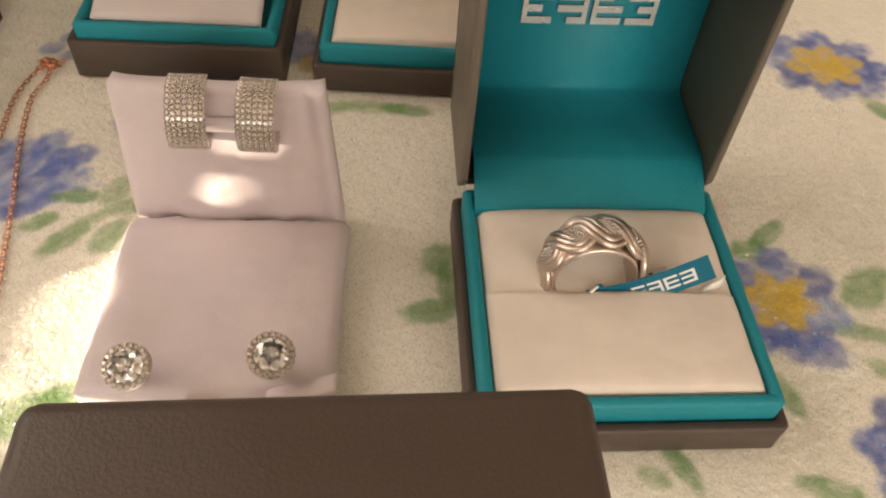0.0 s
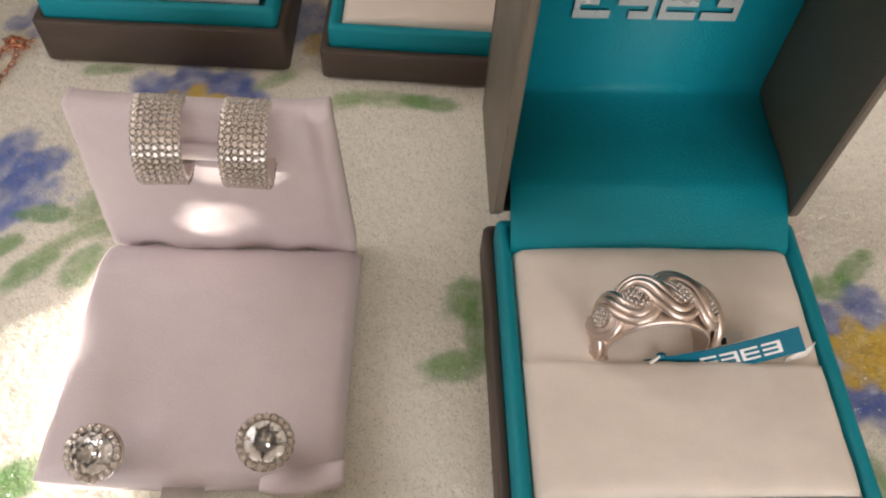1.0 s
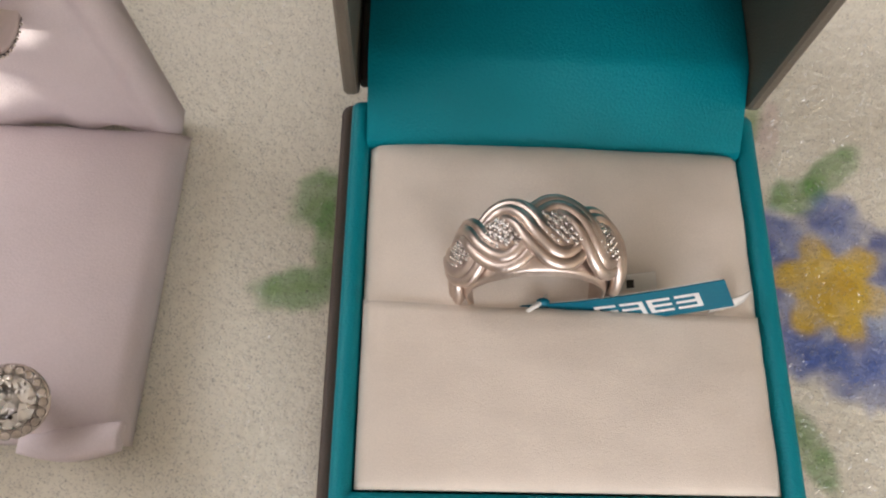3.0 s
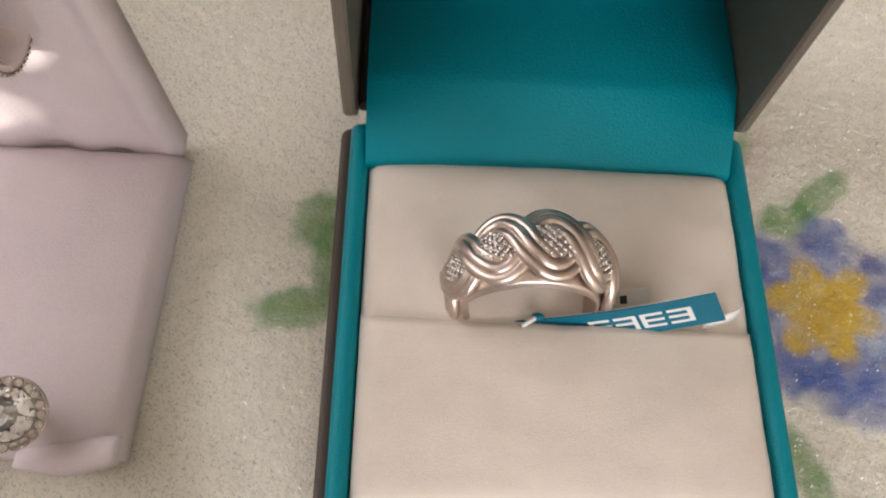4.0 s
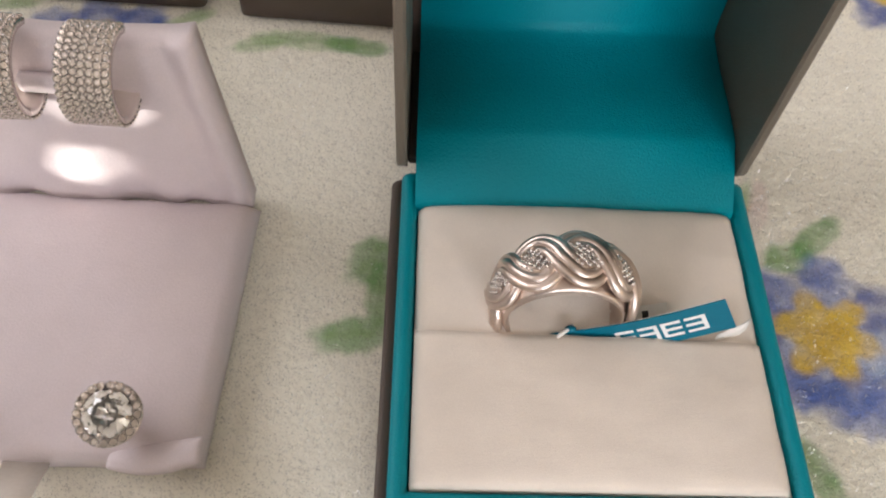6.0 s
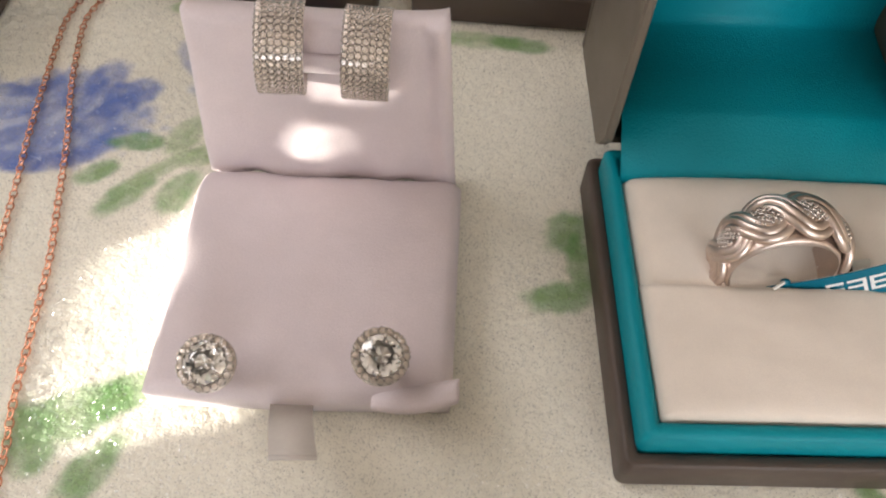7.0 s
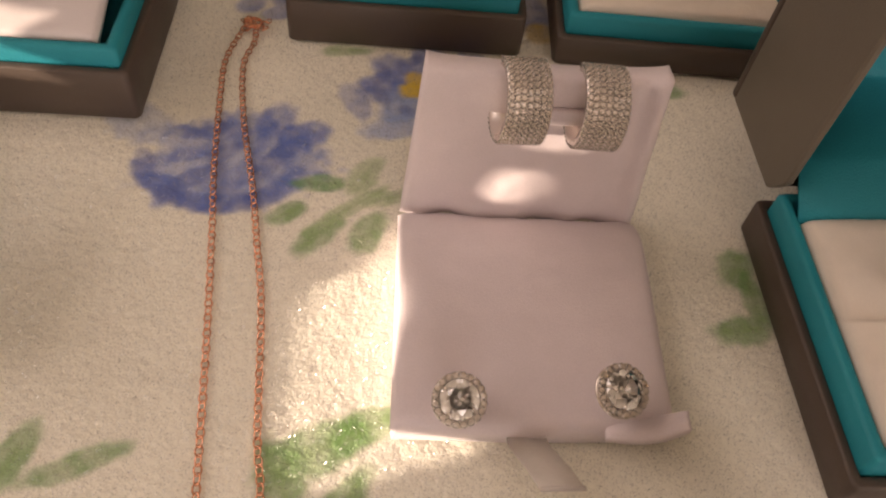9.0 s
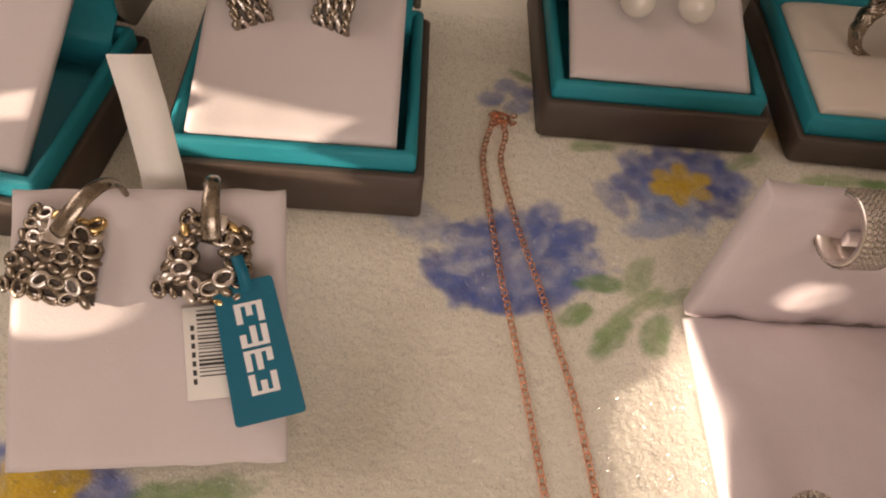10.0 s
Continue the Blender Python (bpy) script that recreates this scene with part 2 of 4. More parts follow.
def wall_with_opening(name, axis, at, thick, a0, a1, hole):
    """A wall across the x or y axis, with one opening (a0, a1, low, high) or none."""
    bm = bmesh.new()
    cells = [(a0, a1, Z0, Z1)] if not hole else [(a0, hole[0], Z0, Z1), (hole[1], a1, Z0, Z1), (hole[0], hole[1], Z0, hole[2]), (hole[0], hole[1], hole[3], Z1)]
    for c0, c1, l, h in cells:
        if axis == "x":
            slab(at, at + thick, c0, c1, l, h, bm=bm)
        else:
            slab(c0, c1, at, at + thick, l, h, bm=bm)
    return tagged(link_mesh(name, bm, PLASTER, False), "plain cream plaster wall of the room", "wall", kind="structure")


wall_with_opening("wall_west", "x", X0 - 0.12, 0.12, Y0, Y1, (-1.35, 1.35, 0.1, 1.55))
wall_with_opening("wall_east", "x", X1, 0.12, Y0, Y1, None)
# The south opening is made up, to go with the added fill lamp.
wall_with_opening("wall_south", "y", Y0 - 0.12, 0.12, X0, X1, (-0.4, 1.4, 0.15, 1.45))
wall_with_opening("wall_north", "y", Y1, 0.12, X0, X1, None)
tagged(link_mesh("floor", slab(X0, X1, Y0, Y1, Z0 - 0.05, Z0), FLOORWOOD, False), "brown wooden floor of the room", "floor", kind="structure")
tagged(link_mesh("ceiling", slab(X0, X1, Y0, Y1, Z1, Z1 + 0.05), PLASTER, False), "plain pale plaster ceiling", "ceiling", kind="structure")


# Holes of the added, unseen sun mask, each given by its sun spot: middle and two half axes.
SUN_SPOTS = [
    ((-0.0670, 0.1090, 0.0), (0.0240, 0.0110, 0.0), (0.002, 0.0280, 0.0)),
    ((-0.0490, 0.1354, 0.0128), (0.0050, 0.0, 0.0), (0.001, 0.0, 0.0050)),
    ((-0.0462, 0.1348, 0.0272), (0.0056, 0.0, 0.0), (0.0, 0.0, 0.0040)),
    ((-0.1860, 0.1156, 0.0204), (0.0105, 0.0010, 0.0005), (0.0, 0.0036, 0.0023)),
    ((-0.2170, 0.158, 0.025), (0.0110, 0.0, 0.0), (0.0, 0.0, 0.0040)),
    ((-0.2090, 0.146, 0.012), (0.0060, 0.0, 0.0), (0.0, 0.0, 0.0050)),
]
# a slanting gap whose wedge of sun runs over the earring box, in y and z where it would meet x = 0
SUN_WEDGE = [(0.2414, -0.0220), (0.2296, -0.0180), (0.2213, -0.0146), (0.2184, -0.0186), (0.2134, -0.0198), (0.2096, -0.0230),
             (0.2186, -0.0268), (0.2232, -0.0276), (0.2280, -0.0262), (0.2331, -0.0248)]


# Unseen sheet added across the west opening; only its holes pass the sun.
def curtain():
    x = X0 - 0.02
    bm = bmesh.new()
    edges = []

    def loop(pts):
        vs = [bm.verts.new(p) for p in pts]
        edges.extend(bm.edges.new((vs[i], vs[(i + 1) % len(vs)])) for i in range(len(vs)))
    loop([(x, -1.35, 0.1), (x, 1.35, 0.1), (x, 1.35, 1.55), (x, -1.35, 1.55)])
    for mid, a, b in SUN_SPOTS:
        pts, ragged = [], 0.09 if a[0] > 0.02 else 0.0
        for k in range(20):
            t = 2 * math.pi * k / 20
            p = Vector(mid) + (Vector(a) * math.cos(t) + Vector(b) * math.sin(t)) * (1 + ragged * (math.sin(5 * t + 1) + 0.7 * math.sin(7 * t + 2.4)))
            pts.append(p + SUN_WAY * ((x - p.x) / SUN_WAY.x))
        loop(pts)
    loop([Vector((0, y, z)) + SUN_WAY * (x / SUN_WAY.x) for y, z in SUN_WEDGE])
    bmesh.ops.triangle_fill(bm, use_beauty=True, use_dissolve=False, edges=edges)
    return tagged(link_mesh("curtain", bm, MASK_CLOTH, False), "unseen cream sheet added so its holes shape the sun spots", "curtain")


curtain()

# the table under the cloth
table = thing("table", "brown wooden table under the printed tablecloth", "table", pose(0.0, 0.15, Z0))
part("tabletop", slab(-0.60, 0.75, -0.42, 0.42, 0.715, 0.745, 0.004), TABLEWOOD, table)
leg = link_mesh("leg", slab(-0.03, 0.03, -0.03, 0.03, 0, 0.715, 0.004), TABLEWOOD, False)
leg.parent, leg.location = table, (-0.54, -0.36, 0)
for lx, ly in ((0.69, -0.36), (-0.54, 0.36), (0.69, 0.36)):
    share("leg", leg.data, table, pose(lx, ly, 0))


# ---------------------------------------------------------------- the printed tablecloth
def lattice_noise(x, y, cell, seed):
    """Smooth value noise over arrays of places, about -1 to 1."""
    r = np.random.RandomState(seed).rand(256, 256) * 2 - 1
    fx, fy = x / cell, y / cell
    ix, iy = np.floor(fx).astype(int), np.floor(fy).astype(int)
    u, v = fx - ix, fy - iy
    u, v = u * u * (3 - 2 * u), v * v * (3 - 2 * v)
    g = lambda a, b: r[a % 256, b % 256]
    return (g(ix, iy) * (1 - u) + g(ix + 1, iy) * u) * (1 - v) + (g(ix, iy + 1) * (1 - u) + g(ix + 1, iy + 1) * u) * v


C_BLUE, C_DEEP, C_PALE = (0.06, 0.13, 0.47), (0.03, 0.07, 0.33), (0.24, 0.34, 0.62)
C_YELLOW, C_OCHRE = (0.74, 0.50, 0.025), (0.55, 0.31, 0.02)
C_GREEN, C_MOSS, C_LIGHT = (0.12, 0.31, 0.07), (0.20, 0.33, 0.11), (0.34, 0.47, 0.23)


class Print:
    """Brush marks laid over the cloth's ground colour, on a grid of places."""

    def __init__(self, xs, ys):
        self.xs, self.ys = xs, ys
        x, y = np.meshgrid(xs, ys)
        self.x, self.y = x, y
        tone = 1 + 0.03 * lattice_noise(x, y, 0.02, 1) + 0.015 * lattice_noise(x, y, 0.003, 6)
        self.c = np.array((0.86, 0.83, 0.72)) * tone[..., None]
        self.edge = lattice_noise(x, y, 0.004, 2) * 0.6 + lattice_noise(x, y, 0.0016, 3) * 0.55
        self.streak = lattice_noise(x, y, 0.0022, 4)

    def blob(self, cx, cy, a, b, turn, colour, strength=0.9, rough=0.45, soft=0.28):
        ca, sa = math.cos(radians(turn)), math.sin(radians(turn))
        reach = max(a, b) * 1.7
        i0, i1 = np.searchsorted(self.xs, (cx - reach, cx + reach))
        j0, j1 = np.searchsorted(self.ys, (cy - reach, cy + reach))
        s = np.s_[j0:j1, i0:i1]
        dx, dy = self.x[s] - cx, self.y[s] - cy
        u, v = (dx * ca + dy * sa) / a, (-dx * sa + dy * ca) / b
        d = np.sqrt(u * u + v * v) + rough * 0.5 * self.edge[s]
        w = np.clip((1 + soft - d) / (2 * soft), 0, 1)
        w = w * w * (3 - 2 * w) * strength * np.clip(0.86 + 0.25 * self.streak[s], 0, 1)
        self.c[s] += (np.array(colour) - self.c[s]) * w[..., None]

    def daisy(self, cx, cy, r, turn, petals=7, squash=0.8, heart=0.52):
        """A blue flower with an uneven ring of petals and a yellow heart."""
        ca, sa = math.cos(radians(turn)), math.sin(radians(turn))
        rnd = random.Random(int(cx * 1e5))
        for k in range(petals):
            t = 2 * math.pi * k / petals
            px, py = r * 0.68 * math.cos(t), r * 0.68 * squash * math.sin(t)
            self.blob(cx + px * ca - py * sa, cy + px * sa + py * ca, r * 0.42, r * 0.30, math.degrees(t) * 1.0 + turn,
                      rnd.choice((C_BLUE, C_BLUE, C_BLUE, C_DEEP, C_PALE)), rnd.uniform(0.8, 0.98))
        for k in range(petals):
            t = 2 * math.pi * (k + 0.4) / petals
            px, py = r * 0.8 * math.cos(t), r * 0.8 * squash * math.sin(t)
            self.blob(cx + px * ca - py * sa, cy + px * sa + py * ca, r * 0.25, r * 0.1, math.degrees(t) + 90 + turn, C_DEEP, 0.5)
        for k in range(6):
            t = 2 * math.pi * k / 6 + 0.3
            px, py = r * heart * 0.55 * math.cos(t), r * heart * 0.55 * squash * math.sin(t)
            self.blob(cx + px * ca - py * sa, cy + px * sa + py * ca, r * heart * 0.5, r * heart * 0.32, math.degrees(t) + turn, C_YELLOW, 0.95)
        self.blob(cx, cy, r * heart * 0.45, r * heart * 0.3, turn, C_OCHRE, 0.45)

    def leaf(self, cx, cy, length, width, turn, colour=C_GREEN, strength=0.8):
        self.blob(cx, cy, length / 2, width / 2, turn, colour, strength, 0.5)
        self.blob(cx, cy, length / 2.6, width / 8, turn, C_MOSS, 0.4, 0.3)


def paint(xs, ys):
    p = Print(xs, ys)
    # the blue cup-shaped flower under the chain
    p.blob(-0.1060, 0.1495, 0.0185, 0.0125, 10, (0.12, 0.20, 0.52), 0.9, 0.6)
    for cx, cy, l, tn in ((-0.115, 0.1475, 0.008, 25), (-0.106, 0.1495, 0.009, 50), (-0.1185, 0.1535, 0.007, 10), (-0.100, 0.1530, 0.006, 65)):
        p.blob(cx, cy, l, 0.0012, tn, (0.55, 0.58, 0.68), 0.55, 0.5)
    p.blob(-0.1275, 0.158, 0.008, 0.006, 150, C_PALE, 0.45, 0.6)
    for k in range(9):
        t = radians(195 + 17 * k)
        p.blob(-0.108 + 0.0165 * math.cos(t), 0.1495 + 0.0125 * math.sin(t), 0.0062, 0.0026, 195 + 17 * k + 90, C_BLUE if k % 3 else C_DEEP, 0.6, 0.7)
    for k, (cx, cy, l, tn) in enumerate(((-0.112, 0.1445, 0.010, 30), (-0.104, 0.1455, 0.011, 55), (-0.098, 0.1500, 0.010, 60), (-0.1165, 0.1500, 0.008, 20),
                                         (-0.108, 0.1520, 0.008, 35), (-0.101, 0.1555, 0.0085, 70), (-0.112, 0.1575, 0.006, 15), (-0.0945, 0.1545, 0.008, 40))):
        p.blob(cx, cy, l * 0.62, 0.0021, tn, C_BLUE if k % 2 else C_DEEP, 0.5, 0.6)
    p.blob(-0.0925, 0.1575, 0.0062, 0.0040, 25, C_BLUE, 0.75)
    p.blob(-0.118, 0.1570, 0.0036, 0.0020, 10, C_BLUE, 0.6)
    p.blob(-0.0985, 0.1620, 0.0060, 0.0042, 75, C_BLUE, 0.7)
    p.blob(-0.1080, 0.1590, 0.0090, 0.0040, 10, C_BLUE, 0.5, 0.7)
    # blue flower with a yellow heart behind the earring card
    p.daisy(-0.064, 0.1765, 0.0165, 8, 8, 0.72, 0.5)
    p.blob(-0.071, 0.163, 0.009, 0.0035, 20, C_PALE, 0.7)
    p.blob(-0.082, 0.170, 0.003, 0.006, 30, C_BLUE, 0.6)
    # green sprays
    for cx, cy, l, w, t, c in ((-0.088, 0.1445, 0.011, 0.0045, 5, C_GREEN), (-0.0935, 0.136, 0.0095, 0.005, 40, C_GREEN), (-0.0865, 0.131, 0.0135, 0.0055, 50, C_GREEN),
                               (-0.0765, 0.132, 0.011, 0.0065, 65, C_GREEN), (-0.078, 0.1475, 0.012, 0.006, 70, C_LIGHT), (-0.080, 0.139, 0.020, 0.0035, 40, C_LIGHT),
                               (-0.072, 0.142, 0.012, 0.004, 20, C_LIGHT), (-0.082, 0.0865, 0.021, 0.0085, 28, C_GREEN), (-0.088, 0.082, 0.013, 0.008, 115, C_GREEN),
                               (-0.074, 0.0905, 0.012, 0.0065, 35, C_GREEN), (-0.077, 0.077, 0.014, 0.006, 60, C_GREEN), (-0.1305, 0.083, 0.013, 0.0055, 75, C_GREEN),
                               (-0.120, 0.0825, 0.017, 0.0045, 25, C_GREEN), (-0.0015, 0.1285, 0.011, 0.0075, 60, C_GREEN), (-0.003, 0.114, 0.013, 0.0065, 8, C_GREEN),
                               (0.001, 0.1215, 0.013, 0.005, 95, C_GREEN), (-0.020, 0.1815, 0.022, 0.0055, -4, C_LIGHT), (-0.010, 0.181, 0.014, 0.005, -8, C_GREEN),
                               (-0.085, 0.187, 0.013, 0.004, 8, C_LIGHT), (-0.046, 0.186, 0.010, 0.004, 30, C_LIGHT), (-0.030, 0.1795, 0.012, 0.0045, 15, C_LIGHT),
                               (0.0725, 0.1345, 0.010, 0.0065, 15, C_GREEN), (0.0795, 0.1395, 0.013, 0.005, 42, C_GREEN), (0.067, 0.1475, 0.008, 0.0035, 70, C_LIGHT),
                               (0.0705, 0.096, 0.013, 0.005, 118, C_GREEN), (0.0985, 0.124, 0.017, 0.009, 30, C_GREEN), (0.093, 0.1115, 0.016, 0.005, -12, C_GREEN),
                               (0.1, 0.099, 0.018, 0.006, -25, C_LIGHT), (0.046, 0.0785, 0.012, 0.0045, 118, C_GREEN), (0.040, 0.0765, 0.008, 0.004, 160, C_LIGHT),
                               (0.074, 0.0745, 0.012, 0.005, -15, C_GREEN), (0.1285, 0.187, 0.018, 0.006, 130, C_GREEN), (-0.166, 0.0925, 0.024, 0.007, 12, C_GREEN),
                               (-0.102, 0.2115, 0.008, 0.003, -30, C_MOSS), (-0.199, 0.085, 0.016, 0.006, 60, C_GREEN), (0.15, 0.15, 0.02, 0.007, 40, C_GREEN)):
        p.leaf(cx, cy, l, w, t, c)
    p.blob(0.0695, 0.1464, 0.0055, 0.0018, 82, (0.72, 0.56, 0.54), 0.6, 0.4)
    # forget-me-nots near the clasp
    for cx, cy in ((-0.1105, 0.2015), (-0.1065, 0.207), (-0.1035, 0.199), (-0.1015, 0.2045)):
        p.blob(cx, cy, 0.0034, 0.0026, 20, C_BLUE, 0.75)
    # flowers to the right of the ring box and in the corners
    p.daisy(0.0770, 0.1195, 0.0150, 30, 7, 0.95, 0.60)
    p.blob(0.080, 0.1065, 0.008, 0.005, -20, C_BLUE, 0.85)
    p.daisy(0.1165, 0.2095, 0.0185, -6, 8, 0.72, 0.62)
    p.daisy(0.096, 0.0815, 0.014, 60, 7, 0.9, 0.35)
    p.daisy(-0.190, 0.0935, 0.0145, 0, 7, 0.7, 0.6)
    p.blob(-0.0395, 0.206, 0.006, 0.010, 20, C_BLUE, 0.7)
    p.blob(-0.0375, 0.199, 0.004, 0.004, 20, C_YELLOW, 0.7)
    # the print goes on over the rest of the cloth
    rnd = random.Random(5)
    for _ in range(150):
        cx, cy = rnd.uniform(-0.55, 0.65), rnd.uniform(-0.22, 0.52)
        if -0.24 < cx < 0.15 and 0.04 < cy < 0.26:
            continue
        if rnd.random() < 0.4:
            p.daisy(cx, cy, rnd.uniform(0.013, 0.019), rnd.uniform(0, 360))
        else:
            for k in range(3):
                p.leaf(cx + rnd.uniform(-0.012, 0.012), cy + rnd.uniform(-0.012, 0.012), rnd.uniform(0.01, 0.02), rnd.uniform(0.004, 0.008), rnd.uniform(0, 180))
    return np.clip(p.c, 0, 1).reshape(-1, 3)


def tablecloth():
    xs = np.concatenate([np.arange(-0.60, -0.24, 0.003), np.arange(-0.24, 0.15, 0.0007), np.arange(0.15, 0.7501, 0.003)])
    ys = np.concatenate([np.arange(-0.27, 0.06, 0.003), np.arange(0.06, 0.27, 0.0007), np.arange(0.27, 0.5701, 0.003)])
    gx, gy = np.meshgrid(xs, ys)
    x, y = gx.ravel(), gy.ravel()
    z = -0.0005 + 0.0003 * lattice_noise(x, y, 0.03, 8) + 0.00006 * lattice_noise(x, y, 0.0032, 9) + 0.00010 * lattice_noise(x, y, 0.0017, 10)
    nx, ny = len(xs), len(ys)
    me = bpy.data.meshes.new("tablecloth")
    me.vertices.add(nx * ny)
    me.vertices.foreach_set("co", np.stack([x, y, z], 1).ravel())
    i = (np.arange(ny - 1)[:, None] * nx + np.arange(nx - 1)[None, :]).ravel()
    quads = np.stack([i, i + 1, i + nx + 1, i + nx], 1)
    me.loops.add(quads.size)
    me.polygons.add(len(quads))
    me.loops.foreach_set("vertex_index", quads.ravel())
    me.polygons.foreach_set("loop_start", np.arange(0, quads.size, 4))
    me.update(calc_edges=True)
    me.polygons.foreach_set("use_smooth", np.ones(len(quads), bool))
    c = np.ones((nx * ny, 4))
    c[:, :3] = paint(xs, ys)
    a = me.color_attributes.new("print", "FLOAT_COLOR", "POINT")
    a.data.foreach_set("color", c.ravel())
    me.materials.append(CLOTH)
    return tagged(new("tablecloth", me), "cream plush tablecloth printed with blue and yellow flowers and leaves", "tablecloth")


tablecloth()


def cloth_pile(n=380000):
    """Short clear hairs that stand out of the cloth."""
    r = np.random.RandomState(11)
    p = np.stack([r.uniform(-0.215, 0.115, n), r.uniform(0.066, 0.235, n), np.zeros(n)], 1)
    turn, tilt = r.uniform(0, 2 * np.pi, n), np.radians(r.uniform(25, 68, n))
    nrm = np.stack([np.sin(tilt) * np.cos(turn), np.sin(tilt) * np.sin(turn), np.cos(tilt)], 1)
    side = np.stack([-np.sin(turn), np.cos(turn), np.zeros(n)], 1)
    up = np.cross(nrm, side)
    up *= np.sign(up[:, 2:3])
    long_, wide = r.uniform(0.00025, 0.0007, n)[:, None], r.uniform(0.00008, 0.00017, n)[:, None]
    co = np.stack([p - side * wide, p + side * wide, p + up * long_], 1).reshape(-1, 3)
    me = bpy.data.meshes.new("cloth_pile")
    me.vertices.add(3 * n)
    me.vertices.foreach_set("co", co.ravel())
    me.loops.add(3 * n)
    me.polygons.add(n)
    me.loops.foreach_set("vertex_index", np.arange(3 * n))
    me.polygons.foreach_set("loop_start", np.arange(0, 3 * n, 3))
    me.update(calc_edges=True)
    me.materials.append(PILE)
    return tagged(new("cloth_pile", me), "short clear plush pile of the printed tablecloth", "cloth pile", kind="stuff")


cloth_pile()


# ---------------------------------------------------------------- jewellery boxes
def logo(parent, m, w, h, mat):
    """The maker's mark as plain blocks of bars, lying in the x, y plane of m."""
    for k in range(4):
        x0 = (k - 2) * w / 4 + w * 0.015
        x1 = x0 + w * 0.215
        bm = bmesh.new()
        for j in range(3):
            y0 = -h / 2 + j * h * 0.38
            cut = 0.35 * (x1 - x0) if (j + k) % 3 == 1 else 0
            slab(x0 + cut * (k % 2), x1 - cut * (1 - k % 2), y0, y0 + h * 0.22, 0, 0.00012, bm=bm)
        sx = x0 if k in (0, 2) else x1 - w * 0.035
        slab(sx, sx + w * 0.035, -h / 2, h * 0.48, 0.00002, 0.00013, bm=bm)
        ob = part("mark", bm, mat, parent, smooth=False)
        ob.matrix_local = m


def profile_sheet(points, x0, x1, thick, nx=1):
    """A sheet of the given y, z profile, drawn out from x0 to x1, with a thickness."""
    bm = bmesh.new()
    P = [Vector((0, *p)) for p in points]
    rows = []
    for i, p in enumerate(P):
        d = (P[min(i + 1, len(P) - 1)] - P[max(i - 1, 0)]).normalized()
        nrm = Vector((1, 0, 0)).cross(d) * thick
        rows.append([bm.verts.new(q) for q in (p + Vector((x0, 0, 0)), p + Vector((x1, 0, 0)), p + nrm + Vector((x1, 0, 0)), p + nrm + Vector((x0, 0, 0)))])
    for r0, r1 in zip(rows, rows[1:]):
        for k in range(4):
            bm.faces.new((r0[k], r0[(k + 1) % 4], r1[(k + 1) % 4], r1[k]))
    bm.faces.new(list(reversed(rows[0]))), bm.faces.new(rows[-1])
    return bm


